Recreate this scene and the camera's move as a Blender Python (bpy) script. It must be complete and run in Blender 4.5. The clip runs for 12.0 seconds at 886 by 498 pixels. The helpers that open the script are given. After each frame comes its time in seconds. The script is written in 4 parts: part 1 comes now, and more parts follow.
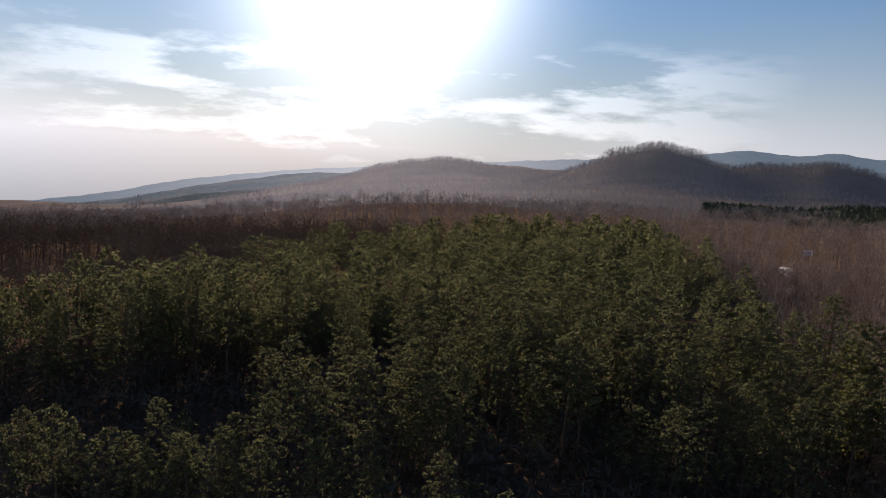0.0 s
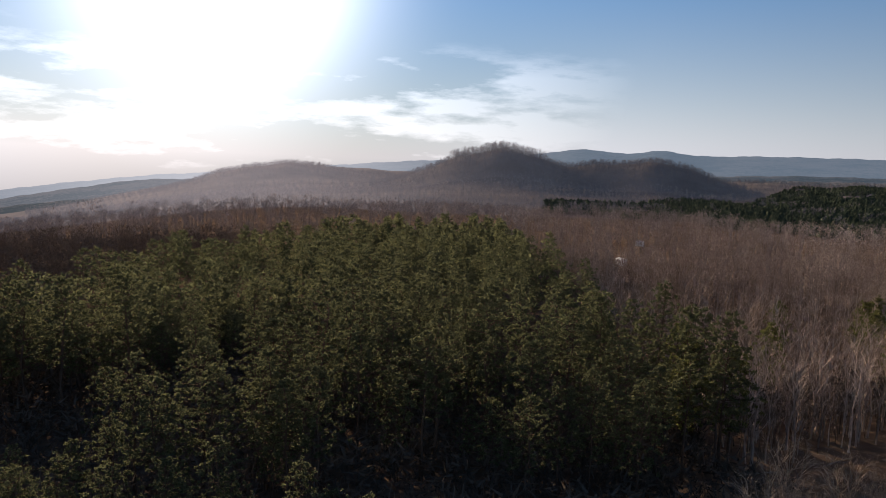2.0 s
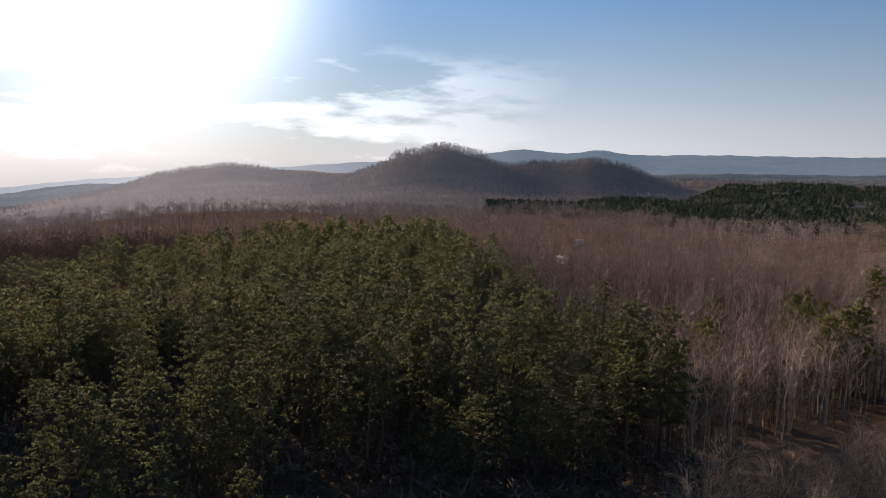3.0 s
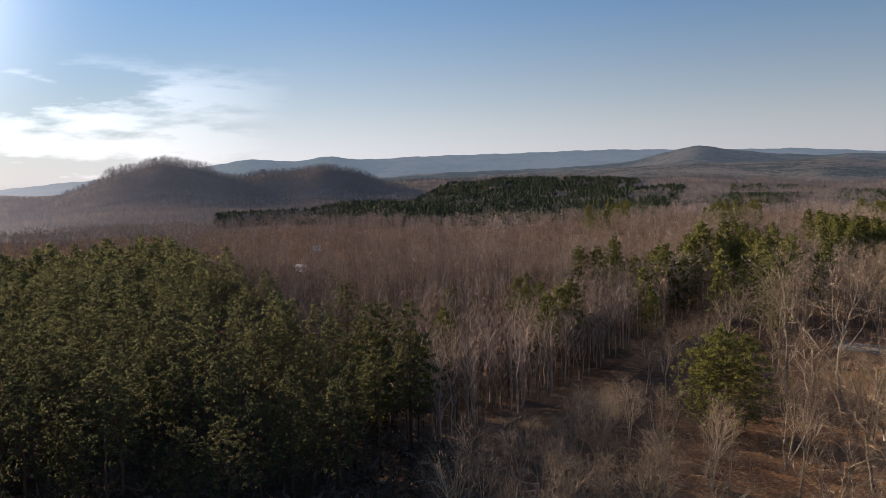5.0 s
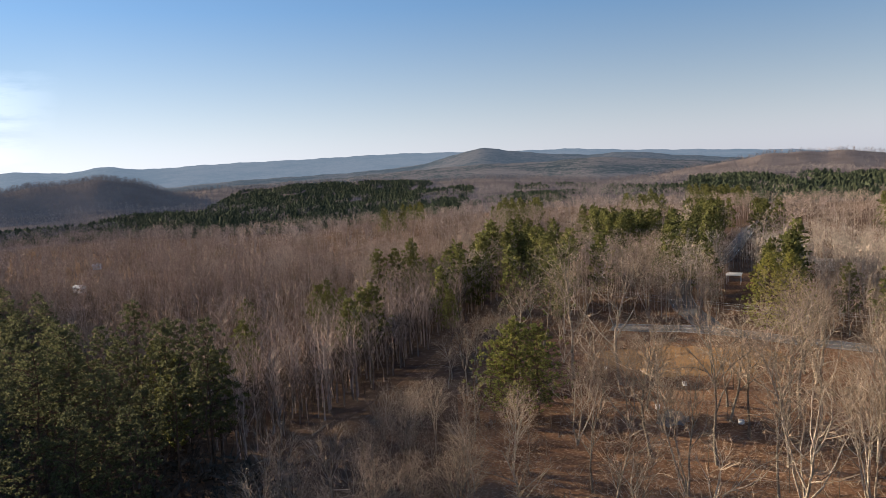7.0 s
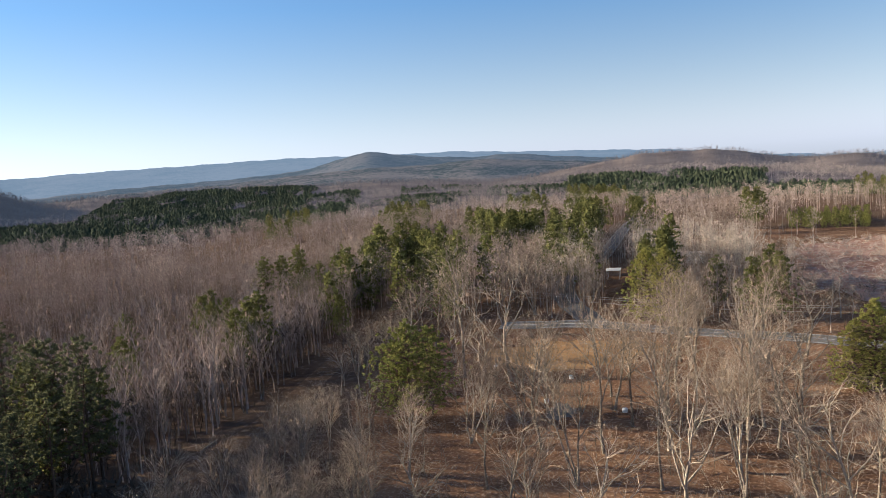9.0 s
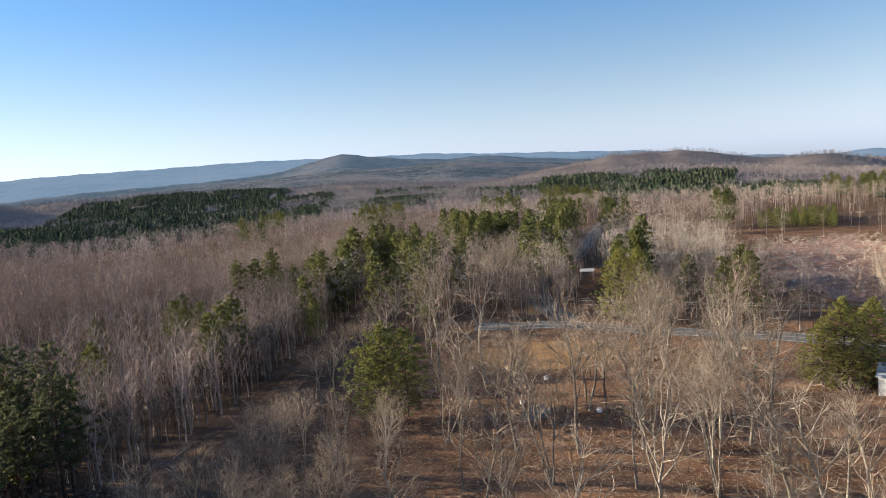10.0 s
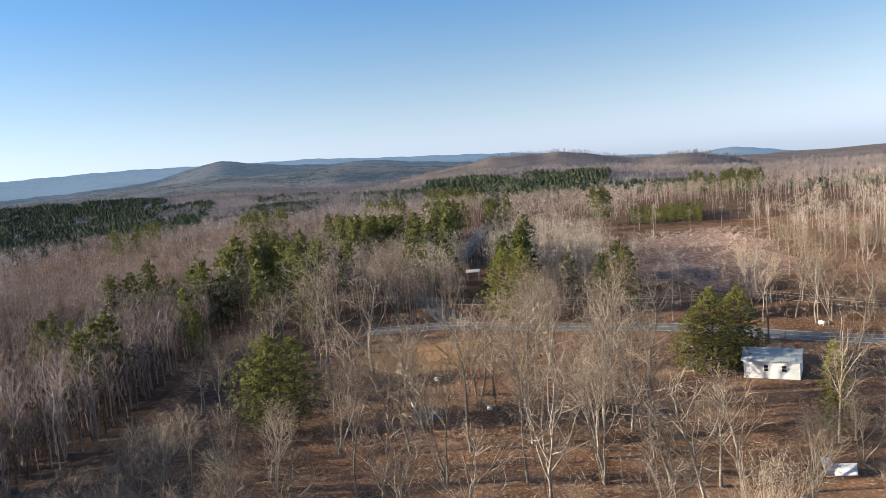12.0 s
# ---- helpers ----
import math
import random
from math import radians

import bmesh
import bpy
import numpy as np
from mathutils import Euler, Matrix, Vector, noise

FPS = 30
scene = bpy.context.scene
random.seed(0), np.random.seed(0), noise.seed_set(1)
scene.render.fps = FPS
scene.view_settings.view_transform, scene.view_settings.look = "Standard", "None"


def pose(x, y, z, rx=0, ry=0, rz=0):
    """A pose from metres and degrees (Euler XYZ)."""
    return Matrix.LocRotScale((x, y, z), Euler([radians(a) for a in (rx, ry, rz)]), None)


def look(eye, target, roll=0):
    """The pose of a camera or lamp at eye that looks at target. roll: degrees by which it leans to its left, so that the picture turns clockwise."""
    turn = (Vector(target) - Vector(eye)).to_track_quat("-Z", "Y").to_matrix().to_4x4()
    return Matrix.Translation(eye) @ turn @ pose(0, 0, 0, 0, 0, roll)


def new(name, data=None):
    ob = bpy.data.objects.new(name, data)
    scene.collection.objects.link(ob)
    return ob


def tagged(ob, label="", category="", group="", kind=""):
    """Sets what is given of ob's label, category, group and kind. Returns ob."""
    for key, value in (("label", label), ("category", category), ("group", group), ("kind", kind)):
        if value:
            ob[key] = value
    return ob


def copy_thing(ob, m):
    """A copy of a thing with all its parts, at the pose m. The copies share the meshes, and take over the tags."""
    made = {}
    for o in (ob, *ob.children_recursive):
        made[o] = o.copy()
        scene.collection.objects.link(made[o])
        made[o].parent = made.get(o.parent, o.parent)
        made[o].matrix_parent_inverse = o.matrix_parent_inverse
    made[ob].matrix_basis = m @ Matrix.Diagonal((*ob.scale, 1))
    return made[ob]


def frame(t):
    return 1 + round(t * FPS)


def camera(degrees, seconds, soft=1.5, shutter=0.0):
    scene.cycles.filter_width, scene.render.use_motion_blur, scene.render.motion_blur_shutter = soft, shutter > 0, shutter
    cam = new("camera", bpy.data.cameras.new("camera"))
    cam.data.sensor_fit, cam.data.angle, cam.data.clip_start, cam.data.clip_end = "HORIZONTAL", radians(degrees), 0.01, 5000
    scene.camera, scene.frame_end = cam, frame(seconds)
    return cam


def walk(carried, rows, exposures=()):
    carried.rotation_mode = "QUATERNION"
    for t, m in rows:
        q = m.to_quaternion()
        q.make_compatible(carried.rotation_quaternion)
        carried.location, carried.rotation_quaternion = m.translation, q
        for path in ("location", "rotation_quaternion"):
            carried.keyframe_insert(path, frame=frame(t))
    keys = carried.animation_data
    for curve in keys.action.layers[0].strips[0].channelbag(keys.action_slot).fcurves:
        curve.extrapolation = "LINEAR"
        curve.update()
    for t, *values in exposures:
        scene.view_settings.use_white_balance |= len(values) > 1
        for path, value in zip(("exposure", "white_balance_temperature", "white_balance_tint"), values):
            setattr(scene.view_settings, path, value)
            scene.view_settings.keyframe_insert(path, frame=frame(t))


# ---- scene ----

from math import sin, cos, tan, pi, hypot, atan2, degrees

# ---- camera: a drone that hovers 33 m up and turns to the right ----
EYE = 33.0
cam = camera(60.0, 12.0, soft=0.55)
TURN = [  # seconds, yaw, pitch, roll in degrees
    (0.0, 15.43, -7.25, 3.28), (0.5, 9.14, -6.87, 2.71), (1.0, 7.13, -6.74, 2.49), (1.5, 5.99, -6.67, 2.49),
    (2.0, 4.31, -6.57, 2.28), (2.5, 2.73, -6.44, 2.18), (2.7, 1.95, -6.40, 2.08), (4.3, -13.30, -5.84, -0.95),
    (4.5, -15.13, -5.79, -1.17), (5.0, -19.48, -5.79, -1.6), (5.5, -23.78, -5.84, -2.12), (6.0, -27.83, -5.88, -2.53),
    (6.5, -31.14, -5.94, -2.88), (7.0, -34.53, -6.03, -3.15), (7.2, -35.8, -6.07, -3.27), (8.8, -42.42, -6.29, -4.08),
    (9.0, -42.88, -6.28, -4.12), (9.5, -43.99, -6.28, -4.23), (10.0, -44.8, -6.27, -4.33), (10.5, -45.77, -6.29, -4.48),
    (11.0, -47.78, -6.35, -4.71), (11.5, -50.49, -6.49, -4.88), (12.0, -53.31, -6.67, -5.34)]


def aim(yaw, pitch, roll):
    a, p = radians(yaw), radians(pitch)
    eye = Vector((0, 0, EYE))
    return look(eye, eye + Vector((-sin(a) * cos(p), cos(a) * cos(p), sin(p))), roll)


EXPOSURES = [(0.0, 0.68, 6300, 18), (2.7, 0.86, 6300, 18), (4.3, 0.93, 6450, 18), (5.5, 1.04, 6350, 17), (7.2, 1.36, 6100, 15), (8.8, 1.56, 5750, 12), (12.0, 1.58, 5500, 9)]
walk(cam, [(t, aim(y, p, r)) for t, y, p, r in TURN], EXPOSURES)

# ---- world and sun ----
SUN_AZ, SUN_EL = 32.0, 14.5      # degrees, to the left of +y; above the horizon
SUN_WAY = Vector((-sin(radians(SUN_AZ)) * cos(radians(SUN_EL)), cos(radians(SUN_AZ)) * cos(radians(SUN_EL)), sin(radians(SUN_EL))))
GLARE_WAY = Vector((-sin(radians(21.0)) * cos(radians(13.8)), cos(radians(21.0)) * cos(radians(13.8)), sin(radians(13.8))))     # centre of the sun's glare painted into the sky, off the lamp's bearing


class Nodes:
    """Short spelling for node trees."""

    def __init__(self, tree):
        self.tree = tree
        tree.nodes.clear()

    def add(self, kind, ins=None):
        n = self.tree.nodes.new(kind)
        for k, v in (ins or {}).items():
            if hasattr(v, "is_output"):
                self.tree.links.new(v, n.inputs[k])
            else:
                n.inputs[k].default_value = v
        return n

    def math(self, op, a, b=0.0, c=0.0, clamp=False):
        n = self.add("ShaderNodeMath", {0: a, 1: b, 2: c})
        n.operation, n.use_clamp = op, clamp
        return n.outputs[0]

    def ramp(self, fac, stops):
        n = self.add("ShaderNodeValToRGB", {"Fac": fac})
        e = n.color_ramp.elements
        while len(e) < len(stops):
            e.new(0.5)
        for el, (p, c) in zip(e, stops):
            el.position, el.color = p, (*c, 1) if len(c) == 3 else c
        return n.outputs["Color"]

    def mix(self, fac, a, b, mode="MIX"):
        n = self.add("ShaderNodeMix")
        n.data_type, n.blend_type = "RGBA", mode
        for k, v in ((0, fac), (6, a), (7, b)):
            if hasattr(v, "is_output"):
                self.tree.links.new(v, n.inputs[k])
            else:
                n.inputs[k].default_value = v
        return n.outputs[2]

    def noise(self, vec, scale, detail=4.0, rough=0.55):
        return self.add("ShaderNodeTexNoise", {"Vector": vec, "Scale": scale, "Detail": detail, "Roughness": rough}).outputs["Fac"]


def build_world():
    w = bpy.data.worlds.new("sky")
    w.use_nodes = True
    scene.world = w
    n = Nodes(w.node_tree)
    sky = n.add("ShaderNodeTexSky")
    sky.sky_type, sky.sun_disc, sky.sun_elevation, sky.sun_rotation = "NISHITA", False, radians(SUN_EL), radians(-SUN_AZ)
    sky.air_density, sky.dust_density, sky.ozone_density, sky.altitude = 1.0, 0.05, 3.4, 200
    vec = n.add("ShaderNodeTexCoord").outputs["Generated"]
    sep = n.add("ShaderNodeSeparateXYZ", {0: vec})
    dot = n.add("ShaderNodeVectorMath", {0: vec, 1: GLARE_WAY})
    dot.operation = "DOT_PRODUCT"
    near_sun = n.add("ShaderNodeMapRange", {"Value": dot.outputs["Value"], "From Min": 0.86, "From Max": 0.96}).outputs[0]
    # pale haze low over the horizon
    grey = n.add("ShaderNodeRGBToBW", {0: sky.outputs[0]}).outputs[0]
    pale = n.mix(1.0, n.add("ShaderNodeCombineColor", {0: grey, 1: grey, 2: grey}).outputs[0], (1.08, 1.12, 1.20, 1), "MULTIPLY")
    pale = n.mix(n.math("MULTIPLY", near_sun, 0.35), pale, (0, 0, 0, 1))
    low = n.add("ShaderNodeMapRange", {"Value": sep.outputs["Z"], "From Min": 0.20, "From Max": 0.0}).outputs[0]
    air = n.mix(n.math("MULTIPLY", low, n.math("SUBTRACT", 0.88, n.math("MULTIPLY", near_sun, 0.12))), sky.outputs[0], pale)
    # thin bright cloud banks on the sunny side of the sky, drawn out level
    flat = n.add("ShaderNodeVectorMath", {0: vec, 1: (1.0, 1.0, 4.6)})
    flat.operation = "MULTIPLY"
    big = n.noise(flat.outputs[0], 4.6, 9.0, 0.62)
    wisp = n.noise(flat.outputs[0], 9.0, 6.0, 0.6)
    band = n.add("ShaderNodeMapRange", {"Value": n.math("ABSOLUTE", n.math("SUBTRACT", sep.outputs["Z"], 0.055)), "From Min": 0.095, "From Max": 0.01}).outputs[0]
    fac = n.math("ADD", n.math("MULTIPLY", big, 0.75), n.math("MULTIPLY", wisp, 0.25))
    fac = n.math("ADD", fac, n.math("MULTIPLY", band, 0.15))
    dens = n.add("ShaderNodeMapRange", {"Value": fac, "From Min": 0.585, "From Max": 0.68}).outputs[0]
    dens = n.math("MULTIPLY", n.math("MULTIPLY", dens, near_sun), n.math("MULTIPLY", band, 2.0, clamp=True), clamp=True)
    col = n.mix(n.math("MULTIPLY", dens, 0.8), air, (CLOUD, CLOUD * 0.97, CLOUD * 0.94, 1), "ADD")
    # the sun's glare, added to the sky as a round glow
    glow = n.math("POWER", n.math("MAXIMUM", dot.outputs["Value"], 0.0), 105.0)
    glare = n.math("MULTIPLY", glow, GLARE)
    col = n.mix(1.0, col, n.add("ShaderNodeCombineColor", {0: glare, 1: glare, 2: n.math("MULTIPLY", glare, 0.97)}).outputs[0], "ADD")
    bg = n.add("ShaderNodeBackground", {"Color": col, "Strength": 0.052})
    n.add("ShaderNodeOutputWorld", {"Surface": bg.outputs[0]})


CLOUD, GLARE = 6.2, 29.0
build_world()
sun = new("sun", bpy.data.lights.new("sun", "SUN"))
sun.data.energy, sun.data.angle, sun.data.color = 5.0, radians(0.55), (1.0, 0.80, 0.53)
sun.matrix_world = look((0, 0, 0), -SUN_WAY)


# ---- materials ----
def material(name, build):
    m = bpy.data.materials.new(name)
    m.use_nodes = True
    n = Nodes(m.node_tree)
    shader = build(n)
    n.add("ShaderNodeOutputMaterial", {"Surface": shader})
    return m


def rough_surface(c1, c2, scale, c3=None, rough=0.9, fine=None, bump=0.0, coords="Object", island=0.0, each=0.0):
    """Two colours mixed by coarse and fine noise, with a third as speckle; each: lighter and darker from thing to thing."""
    def build(n):
        vec = n.add("ShaderNodeTexCoord").outputs[coords]
        a = n.noise(vec, scale, 5.0)
        b = n.noise(vec, fine or scale * 9, 3.0)
        f = n.math("ADD", n.math("MULTIPLY", a, 0.62), n.math("MULTIPLY", b, 0.38))
        col = n.mix(n.add("ShaderNodeMapRange", {"Value": f, "From Min": 0.36, "From Max": 0.64}).outputs[0], (*c1, 1), (*c2, 1))
        if c3:
            col = n.mix(n.add("ShaderNodeMapRange", {"Value": b, "From Min": 0.56, "From Max": 0.68}).outputs[0], col, (*c3, 1))
        if island:
            v = n.add("ShaderNodeNewGeometry").outputs["Random Per Island"]
            k = n.math("ADD", n.math("MULTIPLY", v, 2 * island), 1 - island)
            col = n.mix(1.0, col, n.add("ShaderNodeCombineColor", {0: k, 1: k, 2: k}).outputs[0], "MULTIPLY")
        if each:
            v = n.add("ShaderNodeObjectInfo").outputs["Random"]
            k = n.math("ADD", n.math("MULTIPLY", v, 2 * each), 1 - each)
            col = n.mix(1.0, col, n.add("ShaderNodeCombineColor", {0: k, 1: k, 2: k}).outputs[0], "MULTIPLY")
        ins = {"Base Color": col, "Roughness": rough, "Specular IOR Level": 0.35 if rough < 0.7 else 0.0}
        if bump:
            ins["Normal"] = n.add("ShaderNodeBump", {"Height": b, "Strength": bump, "Distance": 0.05}).outputs[0]
        return n.add("ShaderNodeBsdfPrincipled", ins).outputs[0]
    return build


def needles(c1, c2, through_light=0.45, scale=0.35, island=0.35):
    """Needle sprays: matt on top, some light comes through."""
    def build(n):
        vec = n.add("ShaderNodeNewGeometry").outputs["Position"]
        isl = n.add("ShaderNodeNewGeometry").outputs["Random Per Island"]
        f = n.noise(vec, scale, 3.0)
        f = n.math("ADD", n.math("MULTIPLY", f, 0.7), n.math("MULTIPLY", isl, 0.3))
        col = n.mix(n.add("ShaderNodeMapRange", {"Value": f, "From Min": 0.3, "From Max": 0.7}).outputs[0], (*c1, 1), (*c2, 1))
        k = n.math("ADD", n.math("MULTIPLY", isl, 2 * island), 1 - island)
        col = n.mix(1.0, col, n.add("ShaderNodeCombineColor", {0: k, 1: k, 2: k}).outputs[0], "MULTIPLY")
        top = n.add("ShaderNodeBsdfPrincipled", {"Base Color": col, "Roughness": 0.9, "Specular IOR Level": 0.08}).outputs[0]
        back = n.add("ShaderNodeBsdfTranslucent", {"Color": col}).outputs[0]
        return n.add("ShaderNodeMixShader", {0: through_light, 1: top, 2: back}).outputs[0]
    return build


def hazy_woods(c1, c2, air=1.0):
    """The distance: far woods, with haze painted over them as emission."""
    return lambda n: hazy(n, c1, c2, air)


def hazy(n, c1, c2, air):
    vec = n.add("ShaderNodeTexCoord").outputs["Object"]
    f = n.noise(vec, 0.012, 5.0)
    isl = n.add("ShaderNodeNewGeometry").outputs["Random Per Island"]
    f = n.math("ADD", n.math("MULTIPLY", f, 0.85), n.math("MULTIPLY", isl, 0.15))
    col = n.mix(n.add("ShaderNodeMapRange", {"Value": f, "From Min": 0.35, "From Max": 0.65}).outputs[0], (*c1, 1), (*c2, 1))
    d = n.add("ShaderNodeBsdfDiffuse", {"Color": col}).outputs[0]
    return n.add("ShaderNodeAddShader", {0: d, 1: haze_glow(n, (0.011, 0.013, 0.017), (0.098, 0.088, 0.085), air)}).outputs[0]


def haze_glow(n, plain, sunny, strength=1.0):
    """Haze painted as emission on far surfaces, stronger under the sun's glare."""
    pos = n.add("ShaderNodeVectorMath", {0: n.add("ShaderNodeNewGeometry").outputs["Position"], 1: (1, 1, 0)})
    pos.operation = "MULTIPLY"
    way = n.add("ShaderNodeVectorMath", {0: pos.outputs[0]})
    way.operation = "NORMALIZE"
    dot = n.add("ShaderNodeVectorMath", {0: way.outputs[0], 1: Vector((GLARE_WAY.x, GLARE_WAY.y, 0)).normalized()})
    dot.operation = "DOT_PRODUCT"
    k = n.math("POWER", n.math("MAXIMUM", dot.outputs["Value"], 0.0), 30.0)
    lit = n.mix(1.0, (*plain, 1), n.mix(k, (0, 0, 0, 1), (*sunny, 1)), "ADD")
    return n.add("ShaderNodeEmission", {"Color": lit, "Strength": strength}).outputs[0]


# far woods and floor glow faintly: painted haze, not lit air
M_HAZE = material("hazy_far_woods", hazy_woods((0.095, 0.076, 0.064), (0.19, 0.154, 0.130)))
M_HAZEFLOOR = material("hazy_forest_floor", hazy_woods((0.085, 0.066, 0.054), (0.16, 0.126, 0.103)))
M_LITTER = material("leaf_litter", rough_surface((0.108, 0.060, 0.036), (0.275, 0.162, 0.096), 0.16, (0.36, 0.252, 0.168), fine=2.6, bump=1.0))
M_FOREST = material("forest_floor", rough_surface((0.085, 0.055, 0.038), (0.16, 0.108, 0.074), 0.05, (0.19, 0.14, 0.10), fine=0.8, bump=0.6))
M_GRASS = material("dry_grass", rough_surface((0.27, 0.155, 0.075), (0.40, 0.245, 0.115), 0.16, (0.30, 0.21, 0.12), fine=2.2, bump=0.8))
M_TRACK = material("worn_track", rough_surface((0.125, 0.078, 0.048), (0.22, 0.142, 0.088), 0.10, (0.27, 0.19, 0.125), fine=1.1, bump=0.5))
M_CLEAR = material("bare_clearing", rough_surface((0.27, 0.145, 0.10), (0.46, 0.30, 0.225), 0.06, (0.52, 0.38, 0.30), fine=0.5, bump=0.6))
M_ROAD = material("old_asphalt", rough_surface((0.13, 0.128, 0.127), (0.21, 0.205, 0.20), 0.12, (0.26, 0.25, 0.24), fine=2.0, bump=0.2))
M_LINE = material("road_paint", rough_surface((0.5, 0.5, 0.47), (0.72, 0.72, 0.68), 0.5))
M_BARK = material("grey_bark", rough_surface((0.15, 0.124, 0.096), (0.345, 0.292, 0.232), 0.5, (0.46, 0.40, 0.325), fine=5.0, bump=0.4, each=0.4))
M_TWIG = material("winter_twigs", rough_surface((0.22, 0.18, 0.145), (0.45, 0.38, 0.315), 0.4, fine=3.0, island=0.4, each=0.3))
M_YARDTWIG = material("grey_brown_twigs", rough_surface((0.16, 0.124, 0.091), (0.38, 0.302, 0.228), 0.4, fine=3.0, island=0.5, each=0.35))
M_WOODS = material("winter_wood_mass", rough_surface((0.24, 0.184, 0.152), (0.46, 0.378, 0.322), 0.011, fine=0.10, island=0.45))
# these woods carry the emissive haze too
M_FARWOOD_HAZE = material("far_winter_woods_haze", hazy_woods((0.15, 0.118, 0.100), (0.29, 0.238, 0.205), 0.9))
M_WOODTWIG = material("wood_edge_twigs", rough_surface((0.225, 0.172, 0.14), (0.44, 0.355, 0.295), 0.05, fine=2.0, island=0.45))
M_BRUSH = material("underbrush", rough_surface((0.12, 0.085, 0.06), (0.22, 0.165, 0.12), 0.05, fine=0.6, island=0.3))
# brush colour darkened for the shade under pines and along the wood edge
M_UNDER_SHADE = material("undergrowth", rough_surface((0.07, 0.056, 0.044), (0.14, 0.11, 0.082), 0.08, fine=0.8, island=0.3))
M_PINEBARK = material("pine_bark", rough_surface((0.065, 0.045, 0.032), (0.13, 0.09, 0.065), 0.6, fine=5.0, bump=0.4, each=0.2))
M_PINE = material("pine_needles", needles((0.074, 0.080, 0.042), (0.134, 0.137, 0.068), through_light=0.42, scale=0.5, island=0.2))
M_GROVE = material("green_pine_needles", needles((0.076, 0.084, 0.028), (0.165, 0.162, 0.056)))
M_EVER = material("evergreen_foliage", needles((0.105, 0.118, 0.034), (0.225, 0.215, 0.066)))
M_CEDAR = material("cedar_foliage", needles((0.165, 0.168, 0.045), (0.34, 0.318, 0.09), through_light=0.45))
M_PLANT = material("plantation_needles", needles((0.058, 0.076, 0.048), (0.108, 0.124, 0.070), through_light=0.5, scale=0.02, island=0.2))


# ---- mesh helpers ----
class Soup:
    """A growing heap of triangles."""

    def __init__(self):
        self.v, self.f = [], []

    def tri(self, a, b, c):
        k = len(self.v)
        self.v += [a, b, c]
        self.f.append((k, k + 1, k + 2))

    def tube(self, pts, radii, sides=4):
        k0 = len(self.v)
        for i, p in enumerate(pts):
            d = (pts[min(i + 1, len(pts) - 1)] - pts[max(i - 1, 0)]).normalized()
            a = d.orthogonal().normalized()
            b = d.cross(a)
            for s in range(sides):
                q = 2 * pi * s / sides
                self.v.append(p + (a * cos(q) + b * sin(q)) * radii[i])
        for i in range(len(pts) - 1):
            for s in range(sides):
                a, b = k0 + i * sides + s, k0 + i * sides + (s + 1) % sides
                self.f += [(a, b, b + sides), (a, b + sides, a + sides)]

    def arrays(self):
        return np.array([tuple(p) for p in self.v], dtype=np.float32).reshape(-1, 3), np.array(self.f, dtype=np.int32).reshape(-1, 3)


def mesh_of(name, v, f, mat, smooth=False):
    me = bpy.data.meshes.new(name)
    me.vertices.add(len(v))
    me.vertices.foreach_set("co", np.ascontiguousarray(v, dtype=np.float32).ravel())
    me.loops.add(f.size)
    me.loops.foreach_set("vertex_index", np.ascontiguousarray(f, dtype=np.int32).ravel())
    me.polygons.add(len(f))
    me.polygons.foreach_set("loop_start", np.arange(0, f.size, f.shape[1], dtype=np.int32))
    me.polygons.foreach_set("use_smooth", np.full(len(f), smooth))
    me.update(calc_edges=True)
    me.materials.append(mat)
    return me


def part(name, bm, mat, parent=None, label=""):
    """Links a bmesh, or a mesh, as one object under a thing or a part."""
    if isinstance(bm, bmesh.types.BMesh):
        me = bpy.data.meshes.new(name)
        bm.to_mesh(me)
        bm.free()
        me.materials.append(mat)
    else:
        me = bm
    ob = new(name, me)
    ob.parent = parent
    return tagged(ob, label) if label else ob


def box(bm, size, at, turn=0.0, bevel=0.0):
    r = bmesh.ops.create_cube(bm, size=1.0)
    bmesh.ops.scale(bm, vec=size, verts=r["verts"])
    if bevel:
        es = list({e for v in r["verts"] for e in v.link_edges})
        out = bmesh.ops.bevel(bm, geom=es, offset=bevel, segments=1, affect="EDGES")
        vs = list({v for f in out["faces"] for v in f.verts} | {v for v in r["verts"] if v.is_valid})
    else:
        vs = r["verts"]
    bmesh.ops.rotate(bm, cent=(0, 0, 0), matrix=Matrix.Rotation(turn, 3, "Z"), verts=vs)
    bmesh.ops.translate(bm, vec=at, verts=vs)
    return vs


# ---- the lie of the land ----
def step(a, b, x):
    t = np.clip((x - a) / (b - a), 0.0, 1.0)
    return t * t * (3 - 2 * t)


HILLS = [  # azimuth, distance, height over the valley, spread along and across
    (0.6, 1360, 72, 105, 125), (-6.0, 1395, 50, 130, 120), (-11.2, 1380, 57, 100, 125),
    (17.6, 1800, 37, 150, 200), (11.0, 1850, 15, 190, 200), (25.0, 1800, 14, 200, 220), (33.0, 1800, 8, 260, 220),
    (-24.0, 1650, 34, 460, 340), (-59.5, 1850, 50, 190, 220), (-66.0, 1900, 27, 180, 200), (-71.8, 1750, 31, 75, 200),
    (-83.0, 1700, 10, 110, 200), (-58.0, 1180, 18, 170, 180), (-66.0, 1050, 12, 120, 150)]


